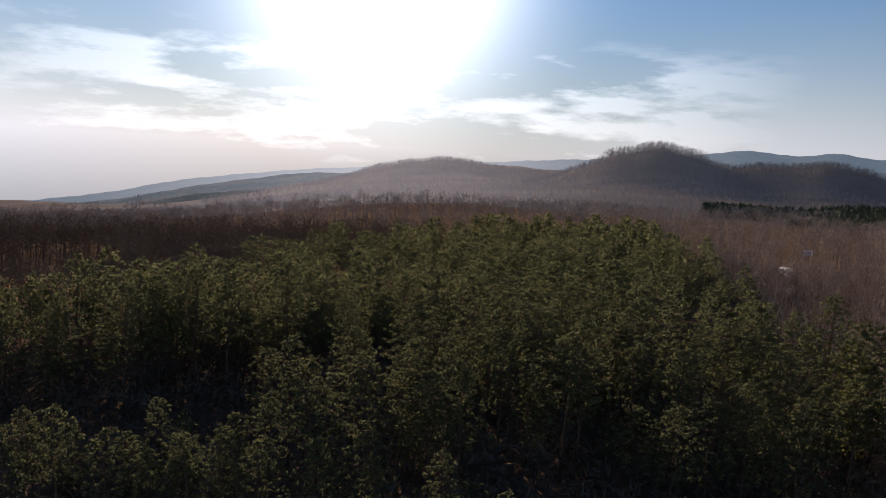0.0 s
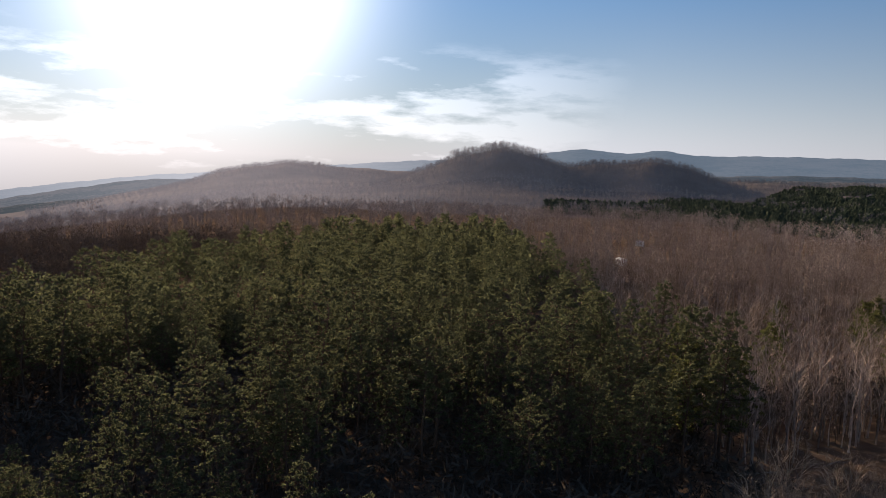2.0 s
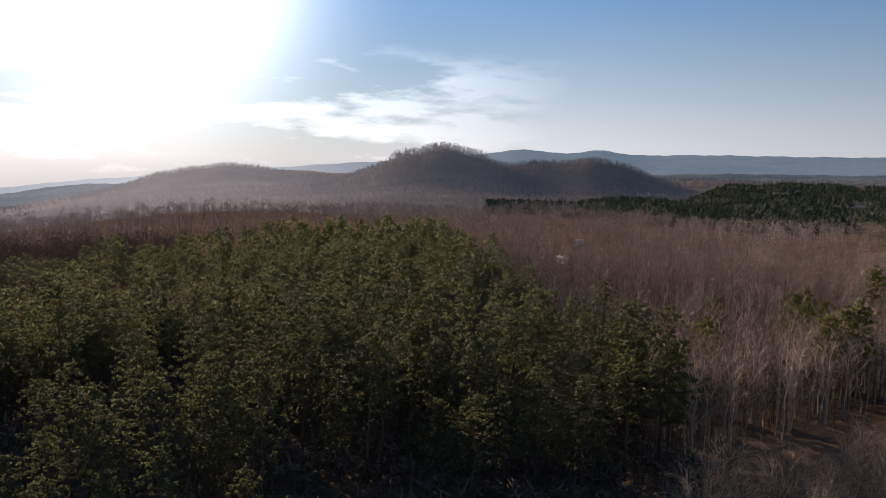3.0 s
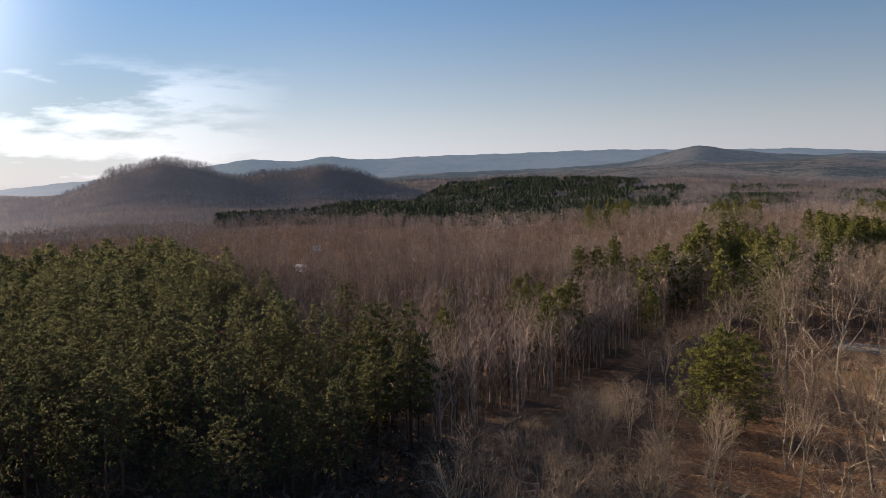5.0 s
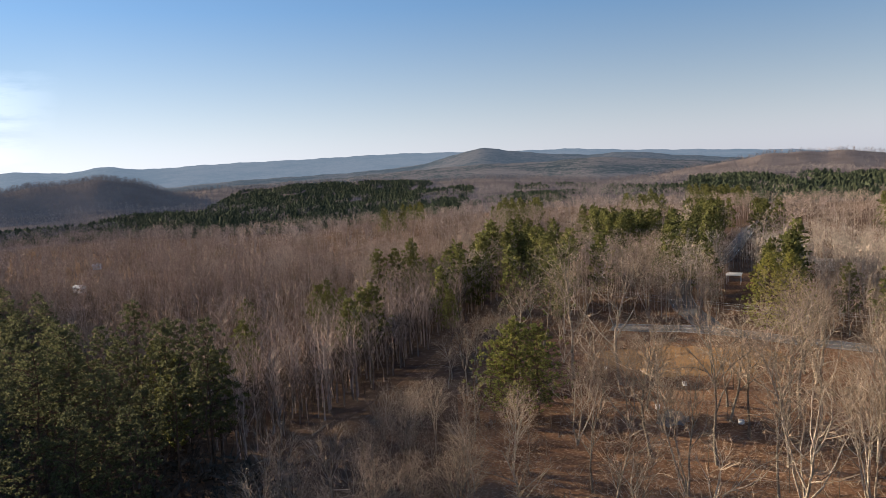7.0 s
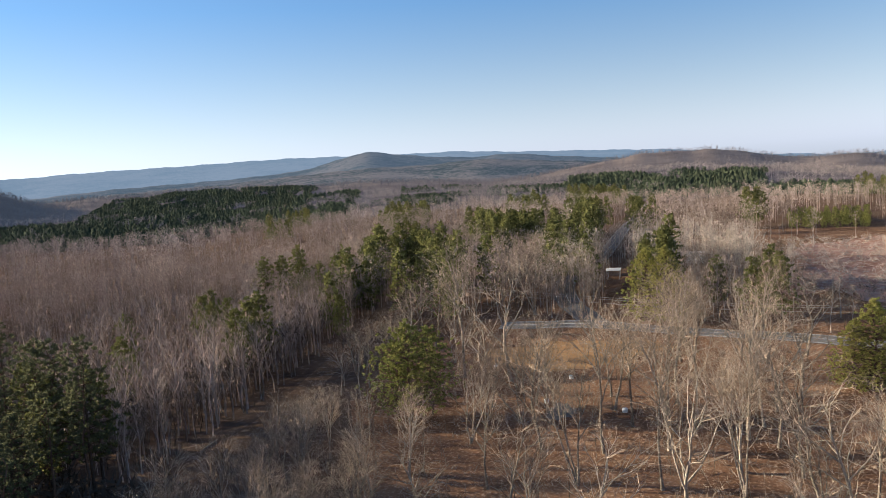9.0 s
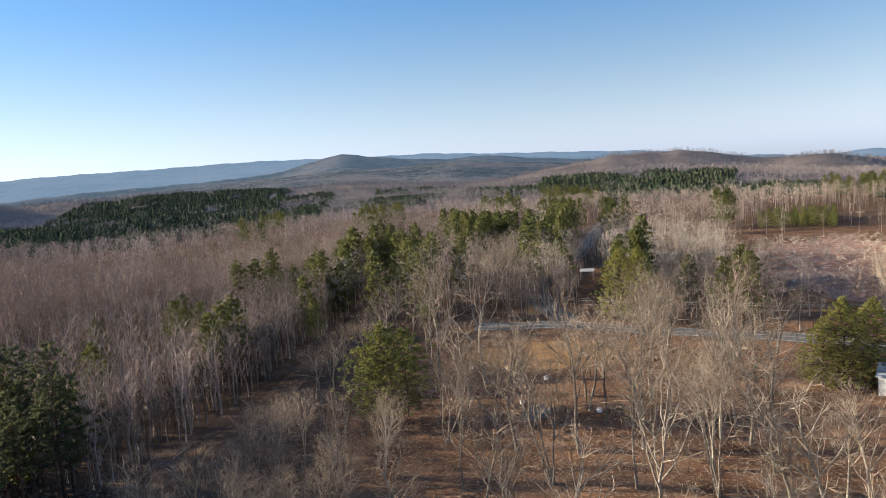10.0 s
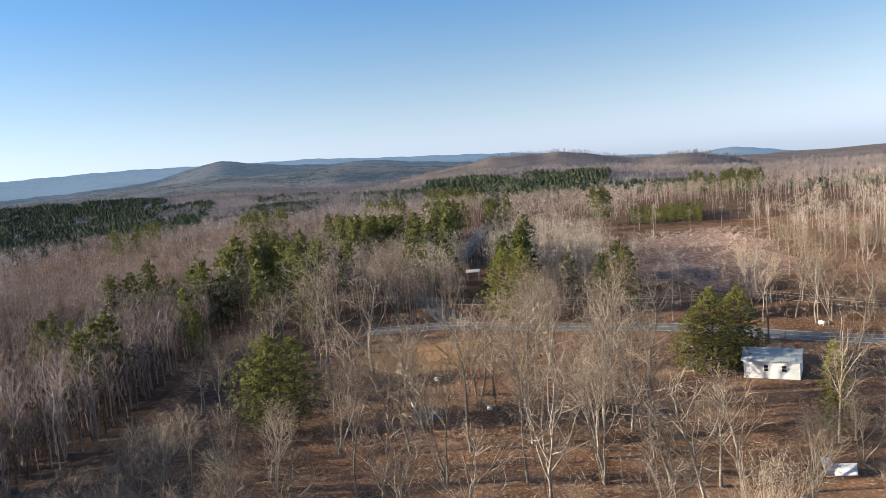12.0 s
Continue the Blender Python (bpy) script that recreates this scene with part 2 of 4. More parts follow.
def ground_z(x, y):
    x, y = np.asarray(x, float), np.asarray(y, float)
    r = np.hypot(x, y)
    z = -14.0 * step(150, 900, r) - 9.0 * step(900, 1700, r)
    roll = np.sin(x * 0.0061 + 1.3) * np.cos(y * 0.0052 + 0.4) + 0.6 * np.sin(x * 0.0137 - y * 0.0102)
    z = z + roll * 3.2 * step(200, 900, r)
    z = z + 0.25 * np.sin(x * 0.11) * np.cos(y * 0.13) * step(20, 60, r)
    bearing = np.degrees(np.arctan2(-x, y))
    z = z - 0.075 * np.maximum(r - 220, 0) * step(12, 42, bearing) - 0.021 * np.maximum(r - 700, 0) * step(-58, -82, bearing)
    rise = np.zeros_like(z)
    for az, d, h, along, across in HILLS:
        a = radians(az)
        cx, cy = -sin(a) * d, cos(a) * d
        u = (x - cx) * cos(a) + (y - cy) * sin(a)
        w = -(x - cx) * sin(a) + (y - cy) * cos(a)
        lump = 1 + 0.04 * np.sin(u * 0.035 + az) + 0.03 * np.sin(u * 0.083 + 2 * az)
        rise = rise + (h * lump * np.exp(-0.5 * ((u / along) ** 2 + (w / across) ** 2) ** 1.2)) ** 4
    return z + rise ** 0.25


def at(az, r):
    a = radians(az)
    return -sin(a) * r, cos(a) * r


def inside(p, poly):
    """Which points lie inside a polygon."""
    x, y = p[:, 0], p[:, 1]
    c = np.zeros(len(p), bool)
    for (x1, y1), (x2, y2) in zip(poly, poly[1:] + poly[:1]):
        hit = ((y1 > y) != (y2 > y)) & (x < (x2 - x1) * (y - y1) / (y2 - y1 + 1e-9) + x1)
        c ^= hit
    return c


def build_ground():
    rings = np.r_[0.01, np.linspace(6, 260, 70), np.geomspace(264, 4700, 150)]
    n = 288
    q = np.linspace(0, 2 * pi, n, endpoint=False)
    X, Y = rings[:, None] * np.sin(q), rings[:, None] * np.cos(q)
    Z = ground_z(X, Y)
    v = np.stack([X, Y, Z], -1).reshape(-1, 3)
    i, j = np.meshgrid(np.arange(len(rings) - 1), np.arange(n), indexing="ij")
    k = (j + 1) % n
    f = np.stack([i * n + j, i * n + k, (i + 1) * n + k, (i + 1) * n + j], -1).reshape(-1, 4)[:, ::-1]
    me = mesh_of("ground", v, f, M_LITTER, True)
    me.materials.append(M_FOREST)
    me.materials.append(M_HAZEFLOOR)
    mid = v[f].mean(1)
    wild = ~inside(mid, [(44, 62), (66, 92), (90, 114), (130, 150), (160, 140), (300, 150), (340, 40), (150, -90), (30, -90), (30, 44)])
    # past 700 m the ground wears the haze painted as emission
    far = np.hypot(mid[:, 0], mid[:, 1]) > 700
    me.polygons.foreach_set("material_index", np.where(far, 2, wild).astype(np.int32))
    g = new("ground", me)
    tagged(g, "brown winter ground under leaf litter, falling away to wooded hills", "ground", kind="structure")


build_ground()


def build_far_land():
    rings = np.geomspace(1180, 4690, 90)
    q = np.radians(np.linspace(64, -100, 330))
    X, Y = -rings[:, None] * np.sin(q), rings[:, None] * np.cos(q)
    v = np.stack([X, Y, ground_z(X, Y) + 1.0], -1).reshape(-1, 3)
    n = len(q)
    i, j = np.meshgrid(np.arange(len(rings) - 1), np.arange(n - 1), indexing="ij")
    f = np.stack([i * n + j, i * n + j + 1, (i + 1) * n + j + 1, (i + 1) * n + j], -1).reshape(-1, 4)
    # the sheet's material has haze painted in as a faint glow
    tagged(new("backdrop", mesh_of("backdrop", v, f[:, ::-1], M_HAZEFLOOR, True)), "far wooded hills with thin haze painted on", "distant hills", kind="structure")


build_far_land()


def strip(name, pts, width, mat, lift, label, category, crown=0.0):
    """A ribbon that lies on the ground along a smooth line."""
    pts = [Vector(p) for p in pts]
    line = []
    for i in range(len(pts) - 1):
        p0, p1, p2, p3 = pts[max(i - 1, 0)], pts[i], pts[i + 1], pts[min(i + 2, len(pts) - 1)]
        m = max(4, int((p2 - p1).length / 3))
        for s in range(m):
            t = s / m
            line.append(0.5 * ((2 * p1) + (p2 - p0) * t + (2 * p0 - 5 * p1 + 4 * p2 - p3) * t * t + (3 * p1 - p0 - 3 * p2 + p3) * t ** 3))
    line.append(pts[-1])
    cross = np.linspace(-0.5, 0.5, 7)
    v = []
    for i, p in enumerate(line):
        d = (line[min(i + 1, len(line) - 1)] - line[max(i - 1, 0)]).normalized()
        nrm = Vector((-d.y, d.x))
        for c in cross:
            edge = 1 + 0.04 * sin(i * 1.7 + c * 9)
            q = p + nrm * c * width * edge
            v.append((q.x, q.y, float(ground_z(q.x, q.y)) + lift + crown * (0.25 - c * c)))
    m = len(cross)
    f = [(i * m + j, i * m + j + 1, (i + 1) * m + j + 1, (i + 1) * m + j) for i in range(len(line) - 1) for j in range(m - 1)]
    ob = new(name, mesh_of(name, np.array(v), np.array(f)[:, ::-1], mat, True))
    return tagged(ob, label, category, kind="structure")


ROAD = [(126, -90), (129, -30), (129, 20), (127.5, 50), (121, 85), (115, 97), (111, 104)]
BRANCH = [(121, 88), (136, 106), (158, 124), (191, 140), (216, 152), (300, 200), (382, 245), (470, 298), (540, 335)]
for line, width in ((ROAD, 6.2), (BRANCH, 5.6)):
    strip("road", line, width, M_ROAD, 0.10 if line is ROAD else 0.08, "weathered grey two-lane country road", "road", crown=0.15)
    for off, lab in ((-0.42 * width, "faded white edge line"), (0.42 * width, "faded white edge line"), (0.0, "faded centre line")):
        side = []
        for i, p in enumerate(line):
            a, b = Vector(line[max(i - 1, 0)]), Vector(line[min(i + 1, len(line) - 1)])
            d = (b - a).normalized()
            side.append((p[0] - d.y * off, p[1] + d.x * off))
        strip("road_line", side[1:] if line is BRANCH else side, 0.13, M_LINE, 0.165 if off == 0 else 0.135, lab + " on the country road", "road marking")
LANE = [(8, 74), (30, 80), (58, 97), (86, 119), (112, 137), (134, 150)]
strip("pavement", LANE, 4.2, M_TRACK, 0.05, "worn grassy dirt track along the edge of the woods", "track")


def blob(name, cx, cy, rx, ry, turn, mat, lift, label, category):
    """A patch of ground with an uneven edge."""
    v, rings, n = [], np.linspace(0, 1, 9)[1:], 48
    v.append((cx, cy, float(ground_z(cx, cy)) + lift))
    for k in rings:
        for j in range(n):
            q = 2 * pi * j / n
            e = 1 + 0.12 * sin(3 * q + cx) + 0.09 * sin(7 * q + cy) + 0.06 * sin(13 * q + cx + cy) + 0.04 * sin(23 * q)
            a, b = rx * k * e * cos(q), ry * k * e * sin(q)
            x, y = cx + a * cos(turn) - b * sin(turn), cy + a * sin(turn) + b * cos(turn)
            v.append((x, y, float(ground_z(x, y)) + lift - 0.04 * k ** 6))
    f = [(0, 1 + j, 1 + (j + 1) % n) for j in range(n)]
    for i in range(len(rings) - 1):
        for j in range(n):
            a, b = 1 + i * n + j, 1 + i * n + (j + 1) % n
            f += [(a, a + n, b + n), (a, b + n, b)]
    return tagged(new(name, mesh_of(name, np.array(v), np.array(f), mat, True)), label, category, kind="structure")


blob("grass_patch", 101, 78, 15, 9.5, -0.75, M_GRASS, 0.06, "clearing of orange-brown dry grass", "grass field")
blob("grass_patch", -140, 232, 14, 5, 0.6, M_GRASS, 0.06, "strip of pale dry pasture beyond the pines", "grass field")
blob("grass_patch", -128, 116, 16, 30, -0.1, M_GRASS, 0.06, "orange dry grass slope beside the pines", "grass field")
blob("grass_patch", 216, 72, 58, 24, 0.33, M_CLEAR, 0.06, "bare brown clearing among the trees", "clearing")

# ---- trees: shapes ----
def grow_bare(seed, height, spread=0.55, first=0.38, kids=(9, 6, 5, 4), lean=0.04, forked=False):
    """A leafless broad-leaved tree: (trunk and main limbs, fine branches and twigs)."""
    rnd = random.Random(seed)
    wood, fine = Soup(), Soup()

    def wander(p, d, length, n, bend, up):
        pts = [p.copy()]
        for _ in range(n):
            d = (d + Vector((rnd.gauss(0, bend), rnd.gauss(0, bend), rnd.gauss(0, bend) + up))).normalized()
            pts.append(pts[-1] + d * (length / n))
        return pts

    def along(pts, t):
        x = t * (len(pts) - 1)
        i = min(int(x), len(pts) - 2)
        return pts[i].lerp(pts[i + 1], x - i), (pts[i + 1] - pts[i]).normalized()

    def branch(p, d, length, rad, level):
        if level == 4:
            side = d.orthogonal().normalized()
            side.rotate(Matrix.Rotation(rnd.uniform(0, 6.3), 3, d))
            fine.tri(p - side * 0.013, p + side * 0.013, p + d * length)
            return
        n = (6, 4, 3, 1)[level]
        pts = wander(p, d, length, n, (0.09, 0.20, 0.24, 0.1)[level], (0.03, 0.07, 0.05, 0.05)[level])
        tip = (0.30, 0.25, 0.3, 0.4)[level]
        radii = [rad * (1 - (1 - tip) * i / n) for i in range(n + 1)]
        if level == 0:
            radii[0] *= 1.35
        if level < 3:
            (wood if level < 2 else fine).tube(pts, radii, (6, 4, 3)[level])
        else:
            side = d.orthogonal().normalized()
            fine.tri(pts[0] - side * rad, pts[0] + side * rad, pts[-1])
        lo = (first, 0.25, 0.2, 0.15)[level]
        m = kids[level]
        turn = rnd.uniform(0, 6.3)
        for i in range(m):
            t = lo + (0.99 - lo) * (i + rnd.random() * 0.7) / m
            q, dd = along(pts, min(t, 0.995))
            turn += 2.4 + rnd.uniform(-0.5, 0.5)
            side = dd.orthogonal().normalized()
            side.rotate(Matrix.Rotation(turn, 3, dd))
            open_by = spread * rnd.uniform(0.75, 1.35) * (1.15 - 0.45 * t if level == 0 else 1.0)
            e = (dd * cos(open_by) + side * sin(open_by)).normalized()
            k = (0.62, 0.56, 0.55, 0.6)[level] * rnd.uniform(0.7, 1.2) * (1.25 - 0.6 * t)
            branch(q, e, max(length * k, 0.75), rad * (0.46 if level == 0 else 0.54) * (1.15 - 0.5 * t), level + 1)

    up = Vector((rnd.gauss(0, lean), rnd.gauss(0, lean), 1)).normalized()
    if forked:
        base = Vector((0, 0, -0.3))
        for k in range(2 if rnd.random() < 0.6 else 3):
            d = (up + Vector((rnd.gauss(0, 0.22), rnd.gauss(0, 0.22), 0))).normalized()
            branch(base + Vector((rnd.gauss(0, 0.15), rnd.gauss(0, 0.15), 0)), d, height * rnd.uniform(0.72, 0.85), height * 0.0095, 0)
    else:
        branch(Vector((0, 0, -0.3)), up, height * 0.82, height * 0.0135, 0)
    return wood.arrays(), fine.arrays()


def grow_lite(seed, height):
    """A slim leafless tree of the near woods."""
    rnd = random.Random(seed)
    s = Soup()
    pts = [Vector((rnd.gauss(0, 0.12) * i, rnd.gauss(0, 0.12) * i, -0.3 + height * 0.95 * i / 4)) for i in range(5)]
    s.tube(pts, [0.13, 0.11, 0.085, 0.05, 0.02], 4)
    for i in range(11):
        t = 0.30 + 0.65 * (i + rnd.random()) / 11
        x = t * 4
        k = min(int(x), 3)
        p = pts[k].lerp(pts[k + 1], x - k)
        a = i * 2.4 + rnd.uniform(-0.5, 0.5)
        L = height * 0.27 * (1.2 - 0.75 * t) * rnd.uniform(0.7, 1.3)
        up = rnd.uniform(1.2, 2.4)
        q = p + Vector((cos(a), sin(a), up)).normalized() * L
        s.tube([p, q], [0.04, 0.015], 3)
        for _ in range(7):
            b = p.lerp(q, rnd.uniform(0.25, 1.0))
            c = a + rnd.gauss(0, 0.8)
            d = Vector((cos(c), sin(c), rnd.uniform(0.2, 1.5))).normalized() * rnd.uniform(0.5, 1.3)
            w = Vector((-sin(c), cos(c), rnd.uniform(-0.5, 0.5))).normalized() * 0.03
            s.tri(b - w, b + w, b + d)
            for _ in range(2):
                e = b + d * rnd.uniform(0.3, 0.9)
                c2 = c + rnd.gauss(0, 1)
                s.tri(e - w * 0.6, e + w * 0.6, e + Vector((cos(c2), sin(c2), rnd.uniform(0.1, 1.2))) * rnd.uniform(0.4, 0.8))
    return s.arrays()


def grow_pine(seed, height, radius, clear=0.35, tufts=120, spray=15, top=0.8, size=0.5, ragged=0.3):
    """A pine: (trunk with boughs, crown of needle sprays). top: how blunt the crown is."""
    rnd = random.Random(seed)
    wood, fine = Soup(), Soup()
    pts = [Vector((rnd.gauss(0, 0.06) * i, rnd.gauss(0, 0.06) * i, -0.3 + (height + 0.1) * i / 6)) for i in range(7)]
    wood.tube(pts, [height * 0.013 * (1 - 0.85 * i / 6) for i in range(7)], 6)
    turn = rnd.uniform(0, 6.3)
    for i in range(tufts):
        t = ((i + rnd.random()) / tufts) ** (1.25 if clear < 0.1 else 1.0)
        z = height * (clear + (1.0 - clear) * t)
        reach = radius * (1 - t ** 2.0) ** top * (0.6 + 0.4 * min(1, t * 4)) + 0.12
        reach *= rnd.uniform(1 - ragged * 1.6, 1 + ragged)
        turn += 2.4 + rnd.uniform(-0.4, 0.4)
        inner = rnd.uniform(0.35, 1.0) if i % 3 else 1.0
        c = Vector((cos(turn) * reach * inner, sin(turn) * reach * inner, z + rnd.gauss(0, 0.25)))
        if i % 4 == 0 and reach > 0.5:
            b = Vector((pts[0].x, pts[0].y, z - reach * 0.25))
            wood.tube([b, c], [0.05, 0.02], 3)
        out = Vector((cos(turn), sin(turn), 0.7)).normalized()
        for _ in range(spray):
            d = (out * 0.7 + Vector((rnd.gauss(0, 1), rnd.gauss(0, 1), rnd.gauss(0, 0.8)))).normalized()
            side = d.orthogonal().normalized()
            side.rotate(Matrix.Rotation(rnd.uniform(0, 6.3), 3, d))
            p = c + Vector((rnd.gauss(0, 0.2), rnd.gauss(0, 0.2), rnd.gauss(0, 0.14))) * size * 1.6
            L = size * rnd.uniform(0.7, 1.3)
            fine.tri(p - d * L * 0.3, p + d * L * 0.6 + side * L * 0.22, p + d * L * 0.6 - side * L * 0.22)
    return wood.arrays(), fine.arrays()


def grow_cedar(seed, height, radius, tufts=420, spray=28, size=0.23):
    return grow_pine(seed, height, radius, clear=0.06, tufts=tufts, spray=spray, top=0.75, size=size, ragged=0.22)


def thicket(seed, height, radius, twigs, limbs, trunk_w, twig_w, twig_l, upright=0.0):
    """A leafless tree of the mass of woods, for the middle distance: a stem, rising limbs, and fine twigs that grow from them."""
    rnd = random.Random(seed)
    s = Soup()
    lean = Vector((rnd.gauss(0, 0.025), rnd.gauss(0, 0.025), 1))
    for q in (Vector((trunk_w, 0, 0)), Vector((0, trunk_w, 0))):
        s.tri(-q, q, lean * height * 0.97)
    arms = [(lean * height * 0.55, lean * height * 0.98)]
    turn = rnd.uniform(0, 6.3)
    for i in range(limbs):
        t = 0.34 + 0.50 * (i + rnd.random()) / limbs
        turn += 2.4 + rnd.uniform(-0.4, 0.4)
        p = lean * height * t
        reach = radius * rnd.uniform(0.30, 0.85) * (1.15 - 0.45 * t)
        q = p + Vector((cos(turn) * reach, sin(turn) * reach, min(reach * rnd.uniform(1.7, 3.0), height * (1.0 - t))))
        w = Vector((-sin(turn), cos(turn), 0.3)).normalized() * trunk_w * 0.38
        s.tri(p - w, p + w, q)
        arms.append((p, q))
    for i in range(twigs):
        if limbs:
            a, b = arms[0] if i % 6 == 0 else arms[i % len(arms)]
            p = a.lerp(b, 0.25 + 0.75 * rnd.random() ** 0.7)
            d = (b - a).normalized() * 0.45 + Vector((rnd.gauss(0, 0.6), rnd.gauss(0, 0.6), rnd.gauss(0.1, 0.4) + 0.3 * upright))
            p = p + Vector((rnd.gauss(0, 0.19), rnd.gauss(0, 0.19), rnd.gauss(0, 0.08))) * radius
        else:
            t, a = rnd.uniform(0.1, 1.0), rnd.uniform(0, 6.3)
            rr = radius * (1 - 0.5 * t) * rnd.random() ** 0.5
            p = lean * height * t * 0.9 + Vector((cos(a) * rr, sin(a) * rr, 0))
            d = Vector((rnd.gauss(0, 0.7), rnd.gauss(0, 0.7), rnd.uniform(-0.1, 1.0) + upright))
        d = d.normalized() * twig_l * rnd.uniform(0.5, 1.4)
        w = d.orthogonal().normalized()
        w.rotate(Matrix.Rotation(rnd.uniform(0, 6.3), 3, d))
        s.tri(p - w * twig_w, p + w * twig_w, p + d)
    return s.arrays()


def spire(seed, height, radius):
    """A far young pine: two ragged tiers of drooping boughs."""
    rnd = random.Random(seed)
    s = Soup()
    for base, top, wide in ((0.10, 0.85, 1.0), (0.55, 1.0, 0.80)):
        n = 5
        ring = []
        for j in range(n):
            a = 2 * pi * (j + rnd.uniform(-0.25, 0.25)) / n + top
            q = radius * wide * rnd.uniform(0.7, 1.25)
            ring.append(Vector((cos(a) * q, sin(a) * q, height * (base + rnd.uniform(-0.05, 0.12)))))
        tip = Vector((rnd.gauss(0, 0.15), rnd.gauss(0, 0.15), height * top))
        for j in range(n):
            s.tri(ring[j], ring[(j + 1) % n], tip)
    return s.arrays()


def scatter(name, shapes, xy, sizes, mat, label, category, seed):
    """Joins many standing copies of the shapes into one mesh of kind stuff."""
    rng = np.random.default_rng(seed)
    xy = np.asarray(xy)
    z = ground_z(xy[:, 0], xy[:, 1])
    pick = rng.integers(0, len(shapes), len(xy))
    turn = rng.uniform(0, 2 * pi, len(xy))
    wide = sizes * rng.uniform(0.85, 1.15, len(xy))
    V, F, base = [], [], 0
    for k, (v, f) in enumerate(shapes):
        m = np.where(pick == k)[0]
        if not len(m):
            continue
        c, s = np.cos(turn[m])[:, None], np.sin(turn[m])[:, None]
        X = (v[:, 0] * c - v[:, 1] * s) * wide[m, None] + xy[m, 0, None]
        Y = (v[:, 0] * s + v[:, 1] * c) * wide[m, None] + xy[m, 1, None]
        Zz = v[:, 2] * sizes[m, None] + z[m, None]
        V.append(np.stack([X, Y, Zz], -1).reshape(-1, 3))
        F.append((f[None] + (np.arange(len(m)) * len(v))[:, None, None]).reshape(-1, 3) + base)
        base += len(m) * len(v)
    ob = new(name, mesh_of(name, np.concatenate(V), np.concatenate(F), mat))
    return tagged(ob, label, category, kind="stuff")


def field(az0, az1, r0, r1, gap, seed):
    """Jittered places between two bearings and two distances."""
    rng = np.random.default_rng(seed)
    g = np.arange(-r1, r1, gap)
    X, Y = np.meshgrid(g, g)
    p = np.stack([X.ravel(), Y.ravel()], -1) + rng.uniform(-0.45, 0.45, (X.size, 2)) * gap
    r = np.hypot(p[:, 0], p[:, 1])
    az = np.degrees(np.arctan2(-p[:, 0], p[:, 1]))
    keep = (r > r0) & (r < r1) & (az > min(az0, az1)) & (az < max(az0, az1))
    return p[keep]


def polar(p):
    return np.degrees(np.arctan2(-p[:, 0], p[:, 1])), np.hypot(p[:, 0], p[:, 1])


def near_line(p, line, d):
    out = np.zeros(len(p), bool)
    for a, b in zip(line, line[1:]):
        a, b = np.array(a, float), np.array(b, float)
        t = np.clip(((p - a) @ (b - a)) / ((b - a) @ (b - a)), 0, 1)[:, None]
        out |= np.hypot(*(p - a - t * (b - a)).T) < d
    return out


# ---- what grows where ----
PINES = [(-95, 62), (-66, 63), (-52, 70), (-40, 73), (-34, 65), (-27, 60), (-22, 64), (-8, 71), (2, 68), (16, 70), (27, 82), (25, 96), (20, 121), (19, 169), (14, 215), (3, 268), (-11, 292), (-31, 277), (-57, 256), (-75, 224), (-79, 176), (-80, 140), (-82, 100), (-95, 70)]
YARD = [(46, 64), (70, 92), (90, 110), (112, 122), (123, 100), (124, 40), (122, -60), (40, -60), (38, 40)]
FIELD = [(79, 78), (100, 99), (121, 78), (98, 58)]


VERGE = [(14, 68), (30, 80), (58, 97), (86, 119), (112, 137), (134, 150), (126, 126), (112, 122), (90, 110), (70, 92), (46, 64), (38, 40), (22, 50)]


def patch(p, scale, seed):
    """Smooth pattern from -1 to 1 over the land, for groves and gaps."""
    x, y = p[:, 0] / scale + seed * 3.1, p[:, 1] / scale - seed * 1.7
    return (np.sin(x * 1.0 + 0.6 * np.sin(y * 1.3)) + np.sin(y * 1.1 + 0.8 * np.sin(x * 0.7 + seed)) + np.sin(x * 2.3 - y * 1.9)) / 3


def is_open(p):
    """Roads, tracks, clearings and house plots."""
    return (near_line(p, ROAD, 4.6) | near_line(p, BRANCH[2:], 4.0) | near_line(p, LANE, 4.4) | inside(p, FIELD) | near_line(p, [(98, 33), (108, 16)], 9) | near_line(p, [(104, 25), (66, 15)], 5.5)
            | near_line(p, [(170, 116), (180, 122)], 7) | near_line(p, [(178, 59), (268, 88)], 13) | near_line(p, [at(-8.9, 276), at(-8.9, 225)], 2.4) | near_line(p, [at(-55.5, 140), (176, 119)], 3.6) | near_line(p, [(170, 117), (146, 156)], 4.5)
            | near_line(p, [(-150, 226), (-130, 241)], 8) | near_line(p, [(-150, 60), (-128, 108), (-122, 122), (-128, 142)], 12))


